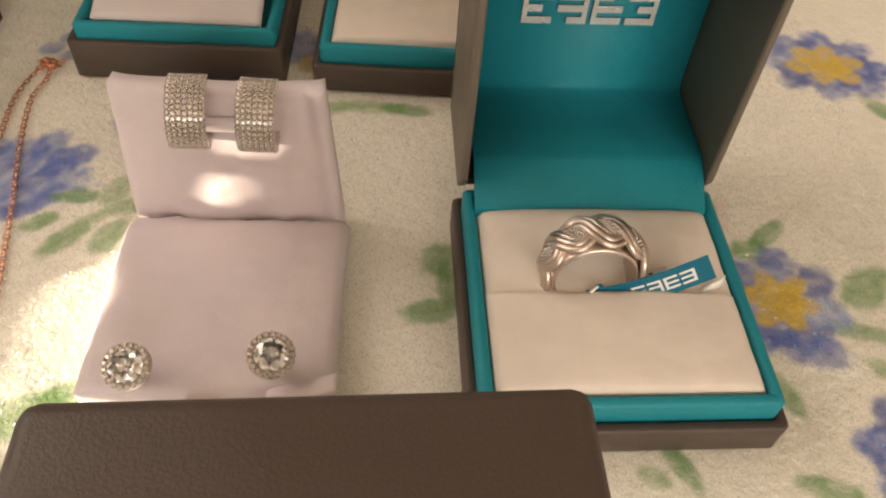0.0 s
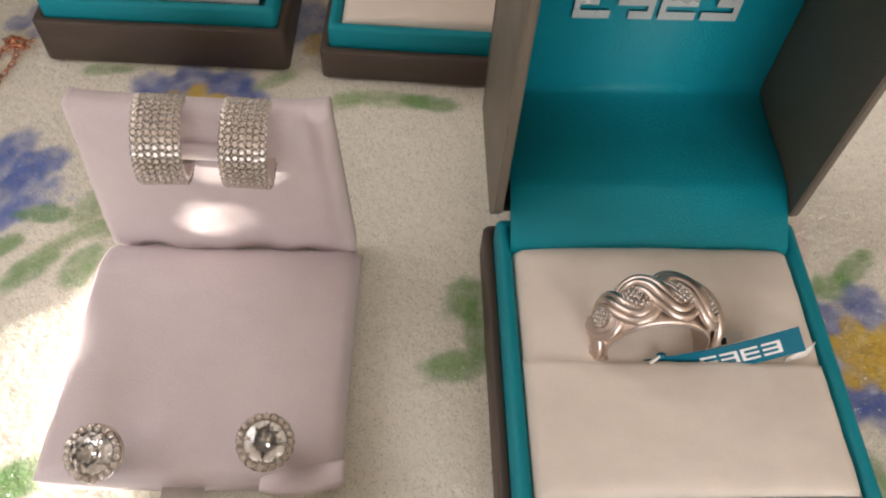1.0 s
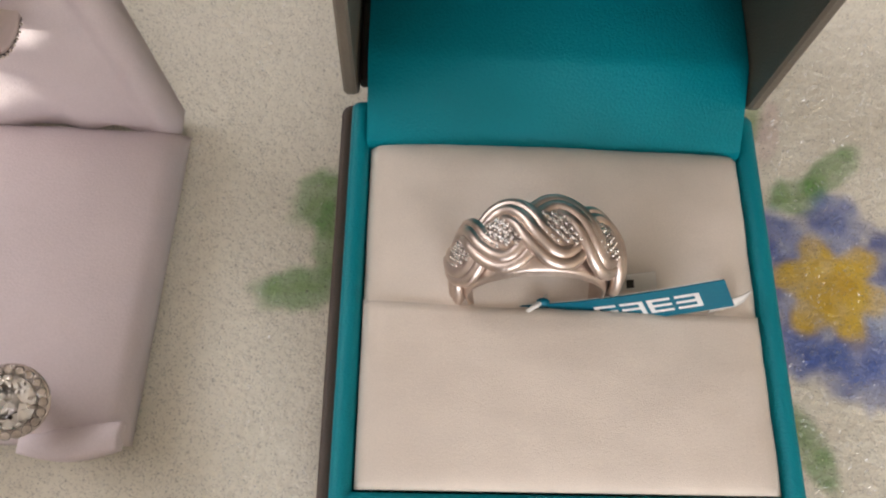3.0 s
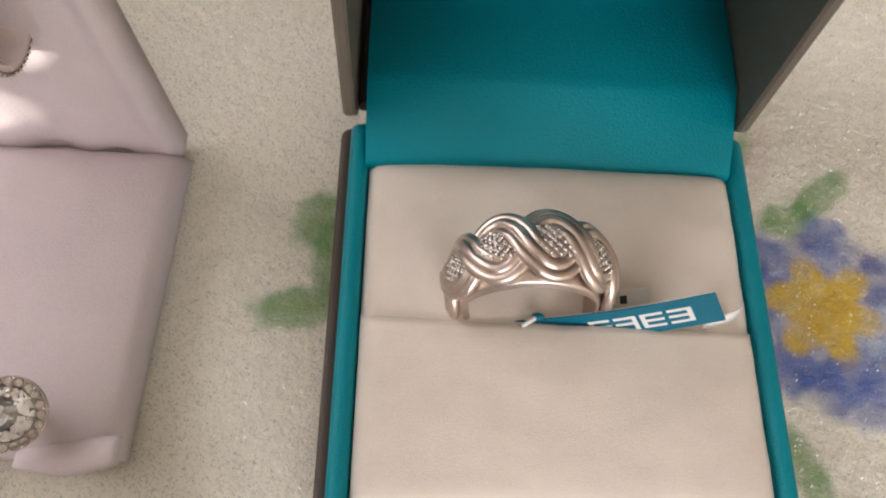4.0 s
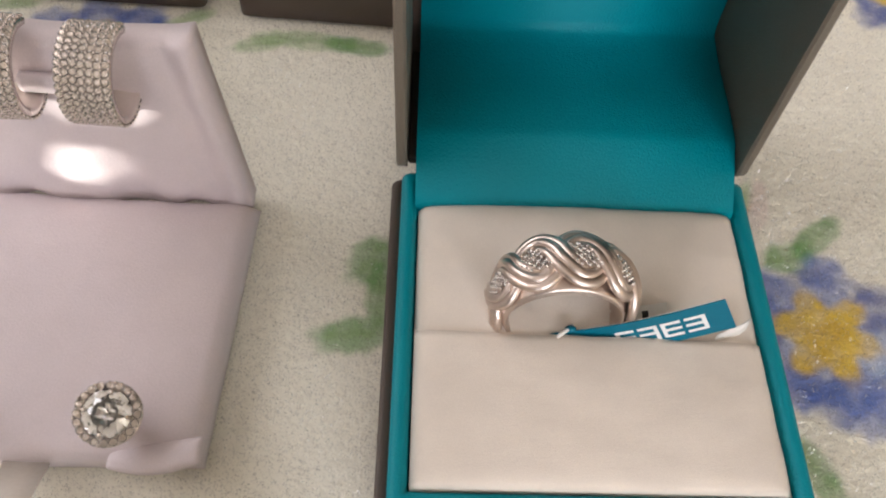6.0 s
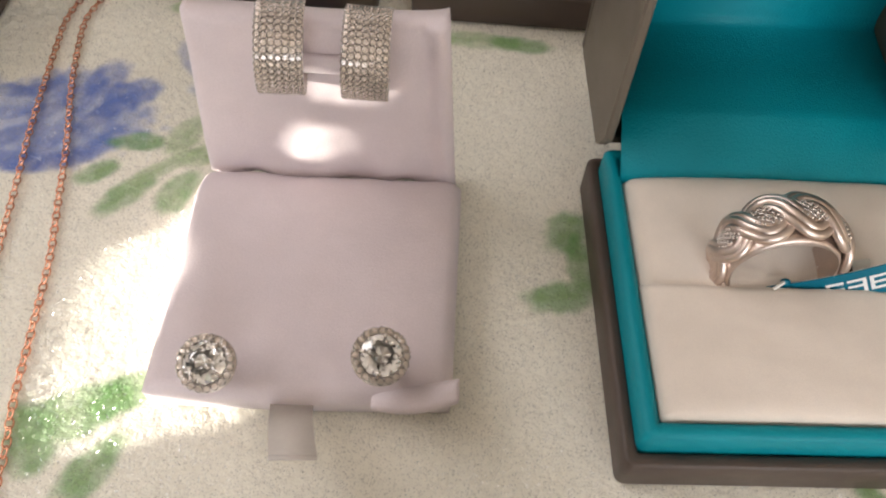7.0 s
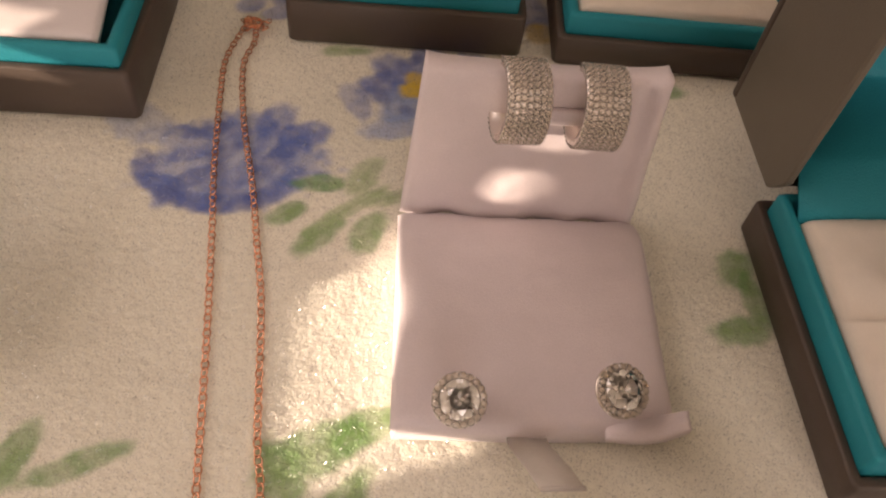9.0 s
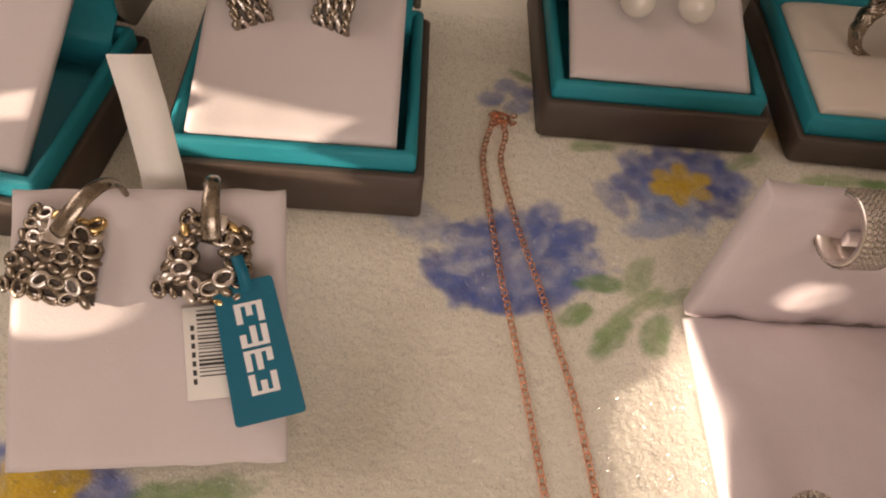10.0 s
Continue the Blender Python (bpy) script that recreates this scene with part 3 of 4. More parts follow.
def jewel_box(label, m, hw, hd, brown, rim_top, marked=False):
    """An open hinged box: brown base, teal rim, teal liner and a lid that stands open behind."""
    box = thing("jewellery_box", label, "jewellery box", m, "open jewellery boxes")
    part("base", tray(hw, hd, 0.0016, 0.0, brown, 0.0022, 0.002, 0.0005), BROWN, box)
    # dark joint and teal rim
    rim = part("rim", tray(hw - 0.0019, hd - 0.0024, 0.0012, 0.0018, rim_top, 0.0026, 0.004, 0.0009), TEAL, box, "teal rim with rounded edges")
    # lid: four walls and a back, open to the front
    lw, off = hw - 0.0019, -0.0009
    y0, y1, z0, z1 = hd - 0.0042, hd + 0.0280, rim_top - 0.0022, rim_top + 0.0585
    lid = part("lid", slab(off - lw, off + lw, y1 - 0.0022, y1, z0, z1, 0.0006), BROWN, box, "brown lid standing open")
    for nm, c in (("side_wall", (off - lw, off - lw + 0.0017, y0, y1 - 0.0022, z0 + 0.0, z1)), ("side_wall", (off + lw - 0.0017, off + lw, y0, y1 - 0.0022, z0, z1)),
                  ("top_wall", (off - lw + 0.0017, off + lw - 0.0017, y0, y1 - 0.0022, z1 - 0.0017, z1)), ("bottom_wall", (off - lw + 0.0017, off + lw - 0.0017, hd + 0.0006, y1 - 0.0022, z0, z0 + 0.002))):
        if nm == "side_wall":
            # the lower front corner is cut back where the hinge folds
            prof = [(y0, z1), (y0, z0 + 0.0060), (hd - 0.0010, z0 + 0.0015), (hd + 0.0004, z0), (y1 - 0.0022, z0), (y1 - 0.0022, z1)]
            bm = loft([[(x, y, z) for y, z in prof] for x in (c[0], c[1])])
            bmesh.ops.bevel(bm, geom=list(bm.edges), offset=0.0004, segments=1, affect="EDGES")
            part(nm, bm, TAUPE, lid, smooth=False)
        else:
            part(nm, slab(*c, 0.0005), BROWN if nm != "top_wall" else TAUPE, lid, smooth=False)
    # liner: a ramp behind the cushion, a soft crease over the hinge, the floor of the lid and its back panel
    f = hd - 0.0094
    prof = [(f, 0.008), (f, rim_top - 0.0006), (f + 0.0004, rim_top + 0.0003)]
    prof += [(f + 0.0004 + (0.0092 * k / 6), rim_top + 0.0003 + 0.0058 * k / 6 + 0.0002 * math.sin(math.pi * k / 6)) for k in range(1, 7)]
    prof += [(hd + 0.0010, rim_top + 0.0064), (hd + 0.0022, rim_top + 0.0066)]
    prof += [(hd + 0.0022 + 0.0205 * k / 7, rim_top + 0.0066 + 0.0010 * k / 7 + 0.0002 * math.sin(k)) for k in range(1, 8)]
    prof += [(hd + 0.0236, rim_top + 0.0082), (hd + 0.0242, rim_top + 0.0100), (hd + 0.0246, z1 - 0.004)]
    part("liner", profile_sheet(prof, -hw + 0.0042, hw - 0.0048, -0.0007), TEAL, box, "teal hinge liner of the lid")
    if marked:
        logo(box, Matrix.Translation((-0.0008, hd + 0.0236, rim_top + 0.0296)) @ pose(0, 0, 0, 90, 0, 0), 0.031, 0.0078, FOIL)
    return box


def ring_cushion(box, hw, hd, top):
    """Two velvet rolls with a slit between them."""
    for nm, y0, y1, sgn in (("front_roll", -hd + 0.0053, -0.0024, 1), ("back_roll", -0.0052, hd - 0.0096, -1)):
        w, d = 2 * (hw - 0.0048), y1 - y0

        def height(u, v, sgn=sgn):
            e = max(0.0, 1 - abs(u) ** 16) ** 0.5
            inner = v * sgn
            fall = max(0.0, 1 - max(0.0, inner) ** 40) ** 0.5 * (1 - 0.45 * max(0.0, -inner) ** 12)
            z = 0.0016 * e * fall - 0.0008 * (1 - e) + 0.0012 * max(0, 1 - 0.55 * inner * inner) * (1 - u * u)
            z += 0.0003 * wob(u * 2.2, v * 1.6, 3.0 + sgn) + 0.00012 * wob(u * 7, v * 5, 5.0)
            lift = max(0, 1 - ((u - 0.25) / 0.62) ** 2) * max(0, inner) ** 3 * (sgn > 0)
            z += 0.0006 * lift + (0.0003 if sgn > 0 else -0.0007 * max(0.0, inner) ** 3)
            return (0, 0.0010 * max(0.0, -u) * max(0.0, inner), z)
        pad = part(nm, grid_pad(w, d, top - 0.004, height, 44, 26), CREAM, box, "cream velvet ring roll")
        pad.location = (0, (y0 + y1) / 2, 0.004)


RB = jewel_box("open brown ring box with teal liner and cream cushion", pose(0.0332, 0.1113, 0.0, 0, 0, 2.4), 0.0304, 0.0300, 0.0084, 0.0138, True)
ring_cushion(RB, 0.0304, 0.0300, 0.0132)
B3 = jewel_box("open brown ring box with cream cushion beside the earring box", pose(-0.0048, 0.2163, 0.0, 0, 0, -1.0), 0.0300, 0.0300, 0.0082, 0.0132)
ring_cushion(B3, 0.0300, 0.0300, 0.0124)
B1 = jewel_box("open brown earring box, white card inside, streaked with sun", pose(-0.1558, 0.1864, 0.0, 0, 0, 0.5), 0.0282, 0.0280, 0.0129, 0.0172)
B2 = jewel_box("open brown earring box with pearl earrings on a card", pose(-0.0713, 0.2164, 0.0, 0, 0, 0.0), 0.0282, 0.0280, 0.0114, 0.0156)
B0 = jewel_box("open brown earring box with a pale card, near the table edge", pose(-0.2262, 0.1748, 0.0, 0, 0, -7.0), 0.0282, 0.0280, 0.0116, 0.0160)


def earring_insert(label, m, w, d):
    card = thing("earring_card", label, "earring card", m)

    def height(u, v):
        e = (1 - abs(u) ** 10) * (1 - abs(v) ** 10)
        return (0, 0, 0.0008 * e ** 0.4 + 0.0002 * wob(u * 3, v * 3, 7.0))
    part("pad", grid_pad(w, d, 0.0022, height, 30, 30), WHITE_CARD, card)
    return card


INSERT_SLOPE = 17.0
for bx, by, rz in ((-0.1560, 0.1636, 0.5), (-0.0713, 0.1939, 0.0), (-0.2289, 0.1526, -7.0)):
    m = Matrix.Translation((bx, by + 0.0006, 0.0144 if -0.2 < bx < -0.1 else 0.0132)) @ pose(0, 0, 0, 0, 0, rz) @ pose(0, 0, 0, INSERT_SLOPE if bx > -0.2 else 28.0, 0, 0) @ Matrix.Translation((0, 0.0225, 0))
    earring_insert("white suede earring card sloping in its box", m, 0.0445, 0.045)
    if bx < -0.2:
        continue
    if bx < -0.1:
        card1 = m
    else:
        card2 = m


# ---------------------------------------------------------------- the folded earring card
def folded_card():
    card = thing("earring_card", "pale lilac suede earring card, folded upright, on the cloth", "earring card", pose(-0.0460, 0.1120, 0.0, 0, 0, 0.8))

    def flat(u, v):
        e = (1 - abs(u) ** 12) * (1 - abs(v) ** 12)
        z = 0.0016 * e ** 0.35 - 0.0044 * max(0, v) ** 7 + 0.0004 * wob(u * 1.6, v * 1.4, 1.0) + 0.0016 * max(0, v) ** 6 * wob(u * 4, v * 3, 2.0) + 0.0002 * wob(u * 6, v * 6, 13.0)
        z -= 0.0010 * max(0.0, u) ** 8
        return (-0.0006 * (1 - v) * (u > 0) * 0.5, 0.0009 * max(0.0, u) * max(0.0, -v), z)
    a = part("front_pad", grid_pad(0.0490, 0.0478, 0.0052, flat, 44, 44), LILAC, card)
    a.location = (0, 0.0006, 0)

    def upright(u, v):
        e = (1 - abs(u) ** 10) * (1 - abs(v) ** 14)
        z = 0.0010 * e ** 0.4
        taper = -0.0026 * u * (v + 1) / 2
        # a soft bulge under the earrings, a crease beside it and a raised border
        z += 0.0008 * math.exp(-((u + 0.12) / 0.28) ** 2) * (1 - max(0.0, v) ** 2) - 0.0002 * math.exp(-((u - 0.26) / 0.12) ** 2) * max(0, 0.4 - v)
        z += 0.0009 * math.exp(-((u - 0.93) / 0.07) ** 2) - 0.0007 * math.exp(-((u - 0.80) / 0.05) ** 2) * (0.5 + 0.5 * v)
        z += 0.0003 * wob(u * 2.5, v * 2.2, 5.0) + 0.0022 * max(0, -v) ** 6 * wob(u * 4.2, v * 2.0, 9.0) + 0.00025 * wob(u * 6, v * 5, 12.0)
        ear = 0.0008 * (abs(u) ** 9) * max(0, v) ** 4 - 0.0006 * max(0, v) ** 4 * math.exp(-((u - 0.1) / 0.5) ** 2)
        return (taper, ear, z)
    b = part("back_pad", grid_pad(0.0475, 0.0372, 0.0038, upright, 60, 50), LILAC, card)
    b.matrix_local = Matrix.Translation((-0.0004, 0.0290, 0.0202)) @ pose(0, 0, 0, 88, 0, 0)
    # a strip of the card that the hoops hang on
    s = part("slotted_strip", grid_pad(0.0125, 0.0030, 0.0012, lambda u, v: (0, 0, 0.0006 * (1 - v * v)), 20, 6), LILAC, card)
    s.matrix_local = Matrix.Translation((0.0011, 0.0240, 0.0318)) @ pose(0, 0, 0, 86, 0, 0)
    # the turned-up corner: a soft tongue that rises from the near edge to its tip
    def tongue(u, v):
        t = (u + 1) / 2
        slim = 0.35 + 0.65 * math.sin(math.pi * (0.12 + 0.62 * t))
        return (0, 0.0021 * v * (slim - 1) + 0.0012 * t - 0.0006 * math.sin(math.pi * t), 0.0030 * t + 0.0008 * (1 - v * v) * (1 - abs(u) ** 8) + 0.0002 * wob(u * 3, v * 2, 21.0))
    bm = grid_pad(0.0136, 0.0042, 0.0012, tongue, 24, 8)
    for v in bm.verts:
        v.co.z = max(v.co.z, 0.0026 * (v.co.x + 0.0068) / 0.0136)
    bmesh.ops.translate(bm, verts=bm.verts, vec=(0.0181, -0.0230, 0.0044))
    part("corner_tip", bm, LILAC, card, "pale turned-up corner")
    # stiff ribbon tab standing out over the cloth, with a folded hem
    pts = [(-0.0016, -0.0200, 0.0022), (-0.0014, -0.0240, 0.0026), (-0.0008, -0.0268, 0.0052), (0.0004, -0.0310, 0.0092), (0.0016, -0.0352, 0.0122)]
    part("ribbon_tab", strip(pts, (0.0034, 0.0003, 0), 0.0002), RIBBON, card, "translucent pale ribbon tab")
    part("ribbon_hem", tube([(-0.0018, -0.0353, 0.0123), (0.0050, -0.0350, 0.0124)], 0.0004, 6), RIBBON, card, "folded ribbon hem")
    return card


folded_card()


# ---------------------------------------------------------------- stones, studs and hoops
def brilliant(r, depth=0.6, crown=0.32, n=8):
    """A round cut stone with table, crown and pavilion facets."""
    bm = bmesh.new()
    table_ = [(0.55 * r * math.cos(a), 0.55 * r * math.sin(a), crown * r) for a in (2 * math.pi * (k + 0.5) / n for k in range(n))]
    star = [(0.80 * r * math.cos(a), 0.80 * r * math.sin(a), crown * r * 0.55) for a in (2 * math.pi * k / n for k in range(n))]
    girdle = [(r * math.cos(a), r * math.sin(a), 0) for a in (2 * math.pi * k / (2 * n) for k in range(2 * n))]
    T, S, G = ([bm.verts.new(p) for p in q] for q in (table_, star, girdle))
    bm.faces.new(T)
    for k in range(n):
        k1 = (k + 1) % n
        bm.faces.new((T[k - 1], S[k], T[k]))
        bm.faces.new((T[k], S[k], G[2 * k + 1])), bm.faces.new((T[k], G[2 * k + 1], S[k1]))
        bm.faces.new((S[k], G[2 * k], G[2 * k + 1])), bm.faces.new((S[k1], G[2 * k + 1], G[(2 * k + 2) % (2 * n)]))
    mid = [bm.verts.new((0.45 * r * math.cos(a), 0.45 * r * math.sin(a), -depth * r * 0.62)) for a in (2 * math.pi * (k + 0.5) / n for k in range(n))]
    tip = bm.verts.new((0, 0, -depth * r))
    for k in range(n):
        k1 = (k + 1) % n
        bm.faces.new((G[2 * k], mid[k - 1], mid[k])), bm.faces.new((G[2 * k], mid[k], G[2 * k + 1]))
        bm.faces.new((G[2 * k + 1], mid[k], G[(2 * k + 2) % (2 * n)]))
        bm.faces.new((mid[k - 1], tip, mid[k]))
    return bm


small_stone = bpy.data.meshes.new("small_stone")
_bm = brilliant(0.00062, 0.5, 0.45, 6)
bmesh.ops.recalc_face_normals(_bm, faces=_bm.faces)
_bm.to_mesh(small_stone), _bm.free()
small_stone.materials.append(PAVE)


def halo_stud(m, label):
    stud = thing("stud_earring", label, "earring", m, "round halo stud earrings")
    # cup, gallery wire and halo
    n = 28
    cup = loft([[(r * math.cos(2 * math.pi * k / n), r * math.sin(2 * math.pi * k / n), z) for k in range(n)]
                for r, z in ((0.0004, -0.0062), (0.0009, -0.0058), (0.0022, -0.0030), (0.0036, -0.0012), (0.0041, -0.0004), (0.0041, 0.0), (0.0033, -0.0002), (0.0020, -0.0022))])
    part("setting", cup, SILVER, stud)
    part("gallery_wire", tube([(0.0042 * math.cos(2 * math.pi * k / 36), 0.0042 * math.sin(2 * math.pi * k / 36), -0.0011) for k in range(36)], 0.0003, 6, True), SILVER, stud)
    part("halo_ring", tube([(0.0038 * math.cos(2 * math.pi * k / 40), 0.0038 * math.sin(2 * math.pi * k / 40), -0.0001) for k in range(40)], 0.0006, 6, True, flat=0.6), SILVER, stud)
    for k in range(20):
        a = 2 * math.pi * k / 20
        share("halo_stone", small_stone, stud, Matrix.Translation((0.0039 * math.cos(a), 0.0039 * math.sin(a), 0.0003)) @ pose(0, 0, 0, 0, 0, 18 * k) @ pose(0, 0, 0, 0, 12, 0))
        b = a + math.pi / 20
        if k % 2 == 0:
            bm = bmesh.new()
            bead(bm, (0.0043 * math.cos(b), 0.0043 * math.sin(b), 0.0003), 0.00026)
            part("bead", bm, SILVER, stud)
    part("centre_stone", brilliant(0.0033, 0.62, 0.34, 8), GEM, stud, "round brilliant clear stone", smooth=False).location = (0, 0, 0.0004)
    for k in range(4):
        a = math.pi / 4 + k * math.pi / 2
        bm = tube([(0.0031 * math.cos(a), 0.0031 * math.sin(a), -0.001), (0.0031 * math.cos(a), 0.0031 * math.sin(a), 0.0008), (0.0027 * math.cos(a), 0.0027 * math.sin(a), 0.0013)], 0.00028, 6)
        part("prong", bm, SILVER, stud)
    return stud


halo_stud(pose(-0.0594, 0.0908, 0.0118, 22, -6, 10), "round silver halo stud with clear stones on lilac card")
halo_stud(pose(-0.0330, 0.0930, 0.0134, 20, -3, 40), "round silver halo stud with clear stones on lilac card")


def pave_hoop(m, label):
    """A wide huggie hoop, axis along x, its outside set with rows of small stones."""
    hoop = thing("hoop_earring", label, "earring", m, "wide hoop earrings")
    R, half = 0.0068, 0.0036
    a0, a1, n = -40, 285, 44
    loops = []
    for k in range(n + 1):
        a = radians(a0 + (a1 - a0) * k / n)
        c, s = math.cos(a), math.sin(a)
        loops.append([(x, r * c, r * s) for x, r in ((-half, R - 0.0010), (-half, R - 0.0001), (-half + 0.0006, R + 0.0001), (half - 0.0006, R + 0.0001), (half, R - 0.0001), (half, R - 0.0010))])
    part("band", loft(loops), SILVER, hoop)
    rows = 7
    bm = bmesh.new()
    for j in range(rows):
        x = -half + (j + 0.5) * 2 * half / rows
        steps = 36
        for k in range(steps):
            a = radians(a0 + 4 + (a1 - a0 - 8) * (k + 0.12 * (j % 2)) / steps)
            M = pose(0, 0, 0, math.degrees(a) - 90, 0, 0) @ Matrix.Translation((x, 0, R + 0.00022))
            share("stone", small_stone, hoop, M @ pose(0, 0, 0, 0, 0, 23 * k))
            b = a + radians(4.4)
            bead(bm, (x + half / rows * 0.95, (R + 0.0003) * math.cos(b), (R + 0.0003) * math.sin(b)), 0.00024, u=5, v=3)
    part("grain", bm, SILVER, hoop)
    part("post", tube([(0.0, R * math.cos(radians(a0)), R * math.sin(radians(a0))), (0, R * math.cos(radians(-58)), R * math.sin(radians(-58))), (0, R * math.cos(radians(a1 - 360)), R * math.sin(radians(a1 - 360)))], 0.0004, 6), SILVER, hoop)
    return hoop


pave_hoop(pose(-0.0518, 0.1339, 0.0362, 0, 4, 6) @ pose(0, 0, 0, 90, 0, 0), "wide silver hoop set with small clear stones on card")
pave_hoop(pose(-0.0385, 0.1345, 0.0354, 0, 3, 2) @ pose(0, 0, 0, 90, 0, 0), "wide silver hoop set with small clear stones on card")


# ---------------------------------------------------------------- the braided ring and its tag
def braided_ring(m, label, R=0.0094, wide=0.0038, mat=SILVER, turns=4):
    """A band of three woven strands, axis along y."""
    ring = thing("ring", label, "ring", m)
    n = 60
    loops = []
    for k in range(n):
        a = 2 * math.pi * k / n
        c, s = math.cos(a), math.sin(a)
        top = 0.62 + 0.38 * (0.5 + 0.5 * s)
        loops.append([(r * c, y * top, r * s) for y, r in ((-wide, R - 0.0013), (-wide * 1.02, R - 0.0006), (-wide * 0.5, R + 0.0001), (0, R + 0.0003), (wide * 0.5, R + 0.0001), (wide * 1.02, R - 0.0006), (wide, R - 0.0013))])
    bm = loft(loops + [loops[0]], False, False)
    bmesh.ops.remove_doubles(bm, verts=bm.verts, dist=1e-7)
    part("band", bm, mat, ring)
    steps = 216
    for hand, lanes in ((1, (-1, 0, 1)), (-1, (-1, 0, 1))):
        for lane in lanes:
            pts = []
            for k in range(steps):
                a = 2 * math.pi * k / steps
                top = 0.5 + 0.5 * math.sin(a)
                y = hand * wide * 0.60 * math.sin(turns * a) + lane * 0.00098
                r = R + 0.0004 + (0.0004 * hand * math.cos(turns * a) - 0.0013 * (y / wide) ** 2) * (0.35 + 0.65 * top) - 0.00012 * abs(lane)
                pts.append((r * math.cos(a), y * (0.62 + 0.38 * top), r * math.sin(a)))
            part("strand", tube(pts, 0.00074, 8, True), mat, ring)
    return ring


def plaited_ring(m, label, R=0.0093, wide=0.0050, turns=5):
    """A domed band, axis along y, with two strands of three wires that twist over a middle band of pave stones."""
    ring = thing("ring", label, "ring", m)
    n = 90

    def spot(a, y, lift):
        s = 0.5 + 0.5 * math.sin(a)
        r = R + (0.0011 - 0.0017 * (y / wide) ** 2) * (0.35 + 0.65 * s) + lift * (0.45 + 0.55 * s)
        return Vector((r * math.cos(a), y * (0.52 + 0.48 * s), r * math.sin(a)))
    loops = []
    for k in range(n):
        a = 2 * math.pi * k / n
        rim = [spot(a, wide * f, -0.0009) for f in (-0.98, -0.8, -0.4, 0, 0.4, 0.8, 0.98)]
        s = 0.5 + 0.5 * math.sin(a)
        inner = [Vector(((R - 0.0013) * math.cos(a), wide * f * (0.52 + 0.48 * s), (R - 0.0013) * math.sin(a))) for f in (0.92, 0, -0.92)]
        loops.append(rim + inner + [rim[0]])
    bm = loft(loops + [loops[0]], False, False)
    bmesh.ops.remove_doubles(bm, verts=bm.verts, dist=1e-7)
    part("band", bm, RING_SILVER, ring)
    steps = 240

    def course(strand, k):
        a = 2 * math.pi * k / steps
        th = turns * a
        if strand == 2:
            return a, spot(a, 0.0, 0.0001)
        way = 1 if strand == 0 else -1
        return a, spot(a, way * wide * 0.60 * math.copysign(abs(math.sin(th)) ** 0.8, math.sin(th)), 0.00005 + way * 0.00040 * math.cos(th))

    def frame_at(strand, k):
        a, p = course(strand, k)
        d = (course(strand, k + 1)[1] - course(strand, k - 1)[1]).normalized()
        up = Vector((math.cos(a), 0.28 * p.y / wide, math.sin(a))).normalized()
        side = up.cross(d).normalized()
        return a, p, side, d.cross(side).normalized()
    for strand in (0, 1):
        for lane in (-1, 0, 1):
            pts = []
            for k in range(steps):
                a, p, side, up = frame_at(strand, k)
                slim = 0.55 + 0.45 * (0.5 + 0.5 * math.sin(a))
                pts.append(p + side * (lane * 0.00118 * slim) + up * (0.00012 - 0.00022 * abs(lane)))
            part("strand", tube(pts, 0.00076 if lane else 0.00084, 8, True), RING_SILVER, ring)
    # the pave strand: a flat ribbon of metal with three rows of stones
    rows = []
    for k in range(steps):
        a, p, side, up = frame_at(2, k)
        slim = 0.55 + 0.45 * (0.5 + 0.5 * math.sin(a))
        rows.append([p + side * (f * 0.0024 * slim) + up * h for f, h in ((-1, -0.0006), (-0.8, 0.0001), (0, 0.0004), (0.8, 0.0001), (1, -0.0006), (0, -0.0009), (-1, -0.0006))])
    bm = loft(rows + [rows[0]], False, False)
    bmesh.ops.remove_doubles(bm, verts=bm.verts, dist=1e-7)
    part("strand", bm, RING_SILVER, ring, "band of metal set with small stones")
    grain = bmesh.new()
    for k in range(0, steps, 2):
        a, p, side, up = frame_at(2, k)
        if math.sin(a) < -0.1 or abs(math.sin(turns * a)) < 0.4:
            continue
        slim = 0.55 + 0.45 * (0.5 + 0.5 * math.sin(a))
        for f in ((-0.8, -0.28, 0.28, 0.8) if k % 4 else (-0.54, 0.0, 0.54)):
            q = p + side * (f * 0.0020 * slim) + up * (0.00052 - 0.0003 * f * f)
            share("stone", tiny_stone, ring, Matrix.Translation(q) @ up.to_track_quat("Z", "Y").to_matrix().to_4x4() @ pose(0, 0, 0, 0, 0, 37 * k))
            bead(grain, q + side * 0.00042 + up * 0.00010, 0.00026, u=6, v=4)
    part("grain", grain, SILVER, ring)
    return ring


tiny_stone = bpy.data.meshes.new("tiny_stone")
_bm = brilliant(0.00040, 0.5, 0.45, 6)
bmesh.ops.recalc_face_normals(_bm, faces=_bm.faces)
_bm.to_mesh(tiny_stone), _bm.free()
tiny_stone.materials.append(PAVE)

plaited_ring(pose(0.0286, 0.1124, 0.0183, 0, 0, 4) @ pose(0, 0, 0, -8, 0, 0) @ pose(0, 0, 0, 0, 8, 0), "silver braided ring with pave stones in a cream cushion")


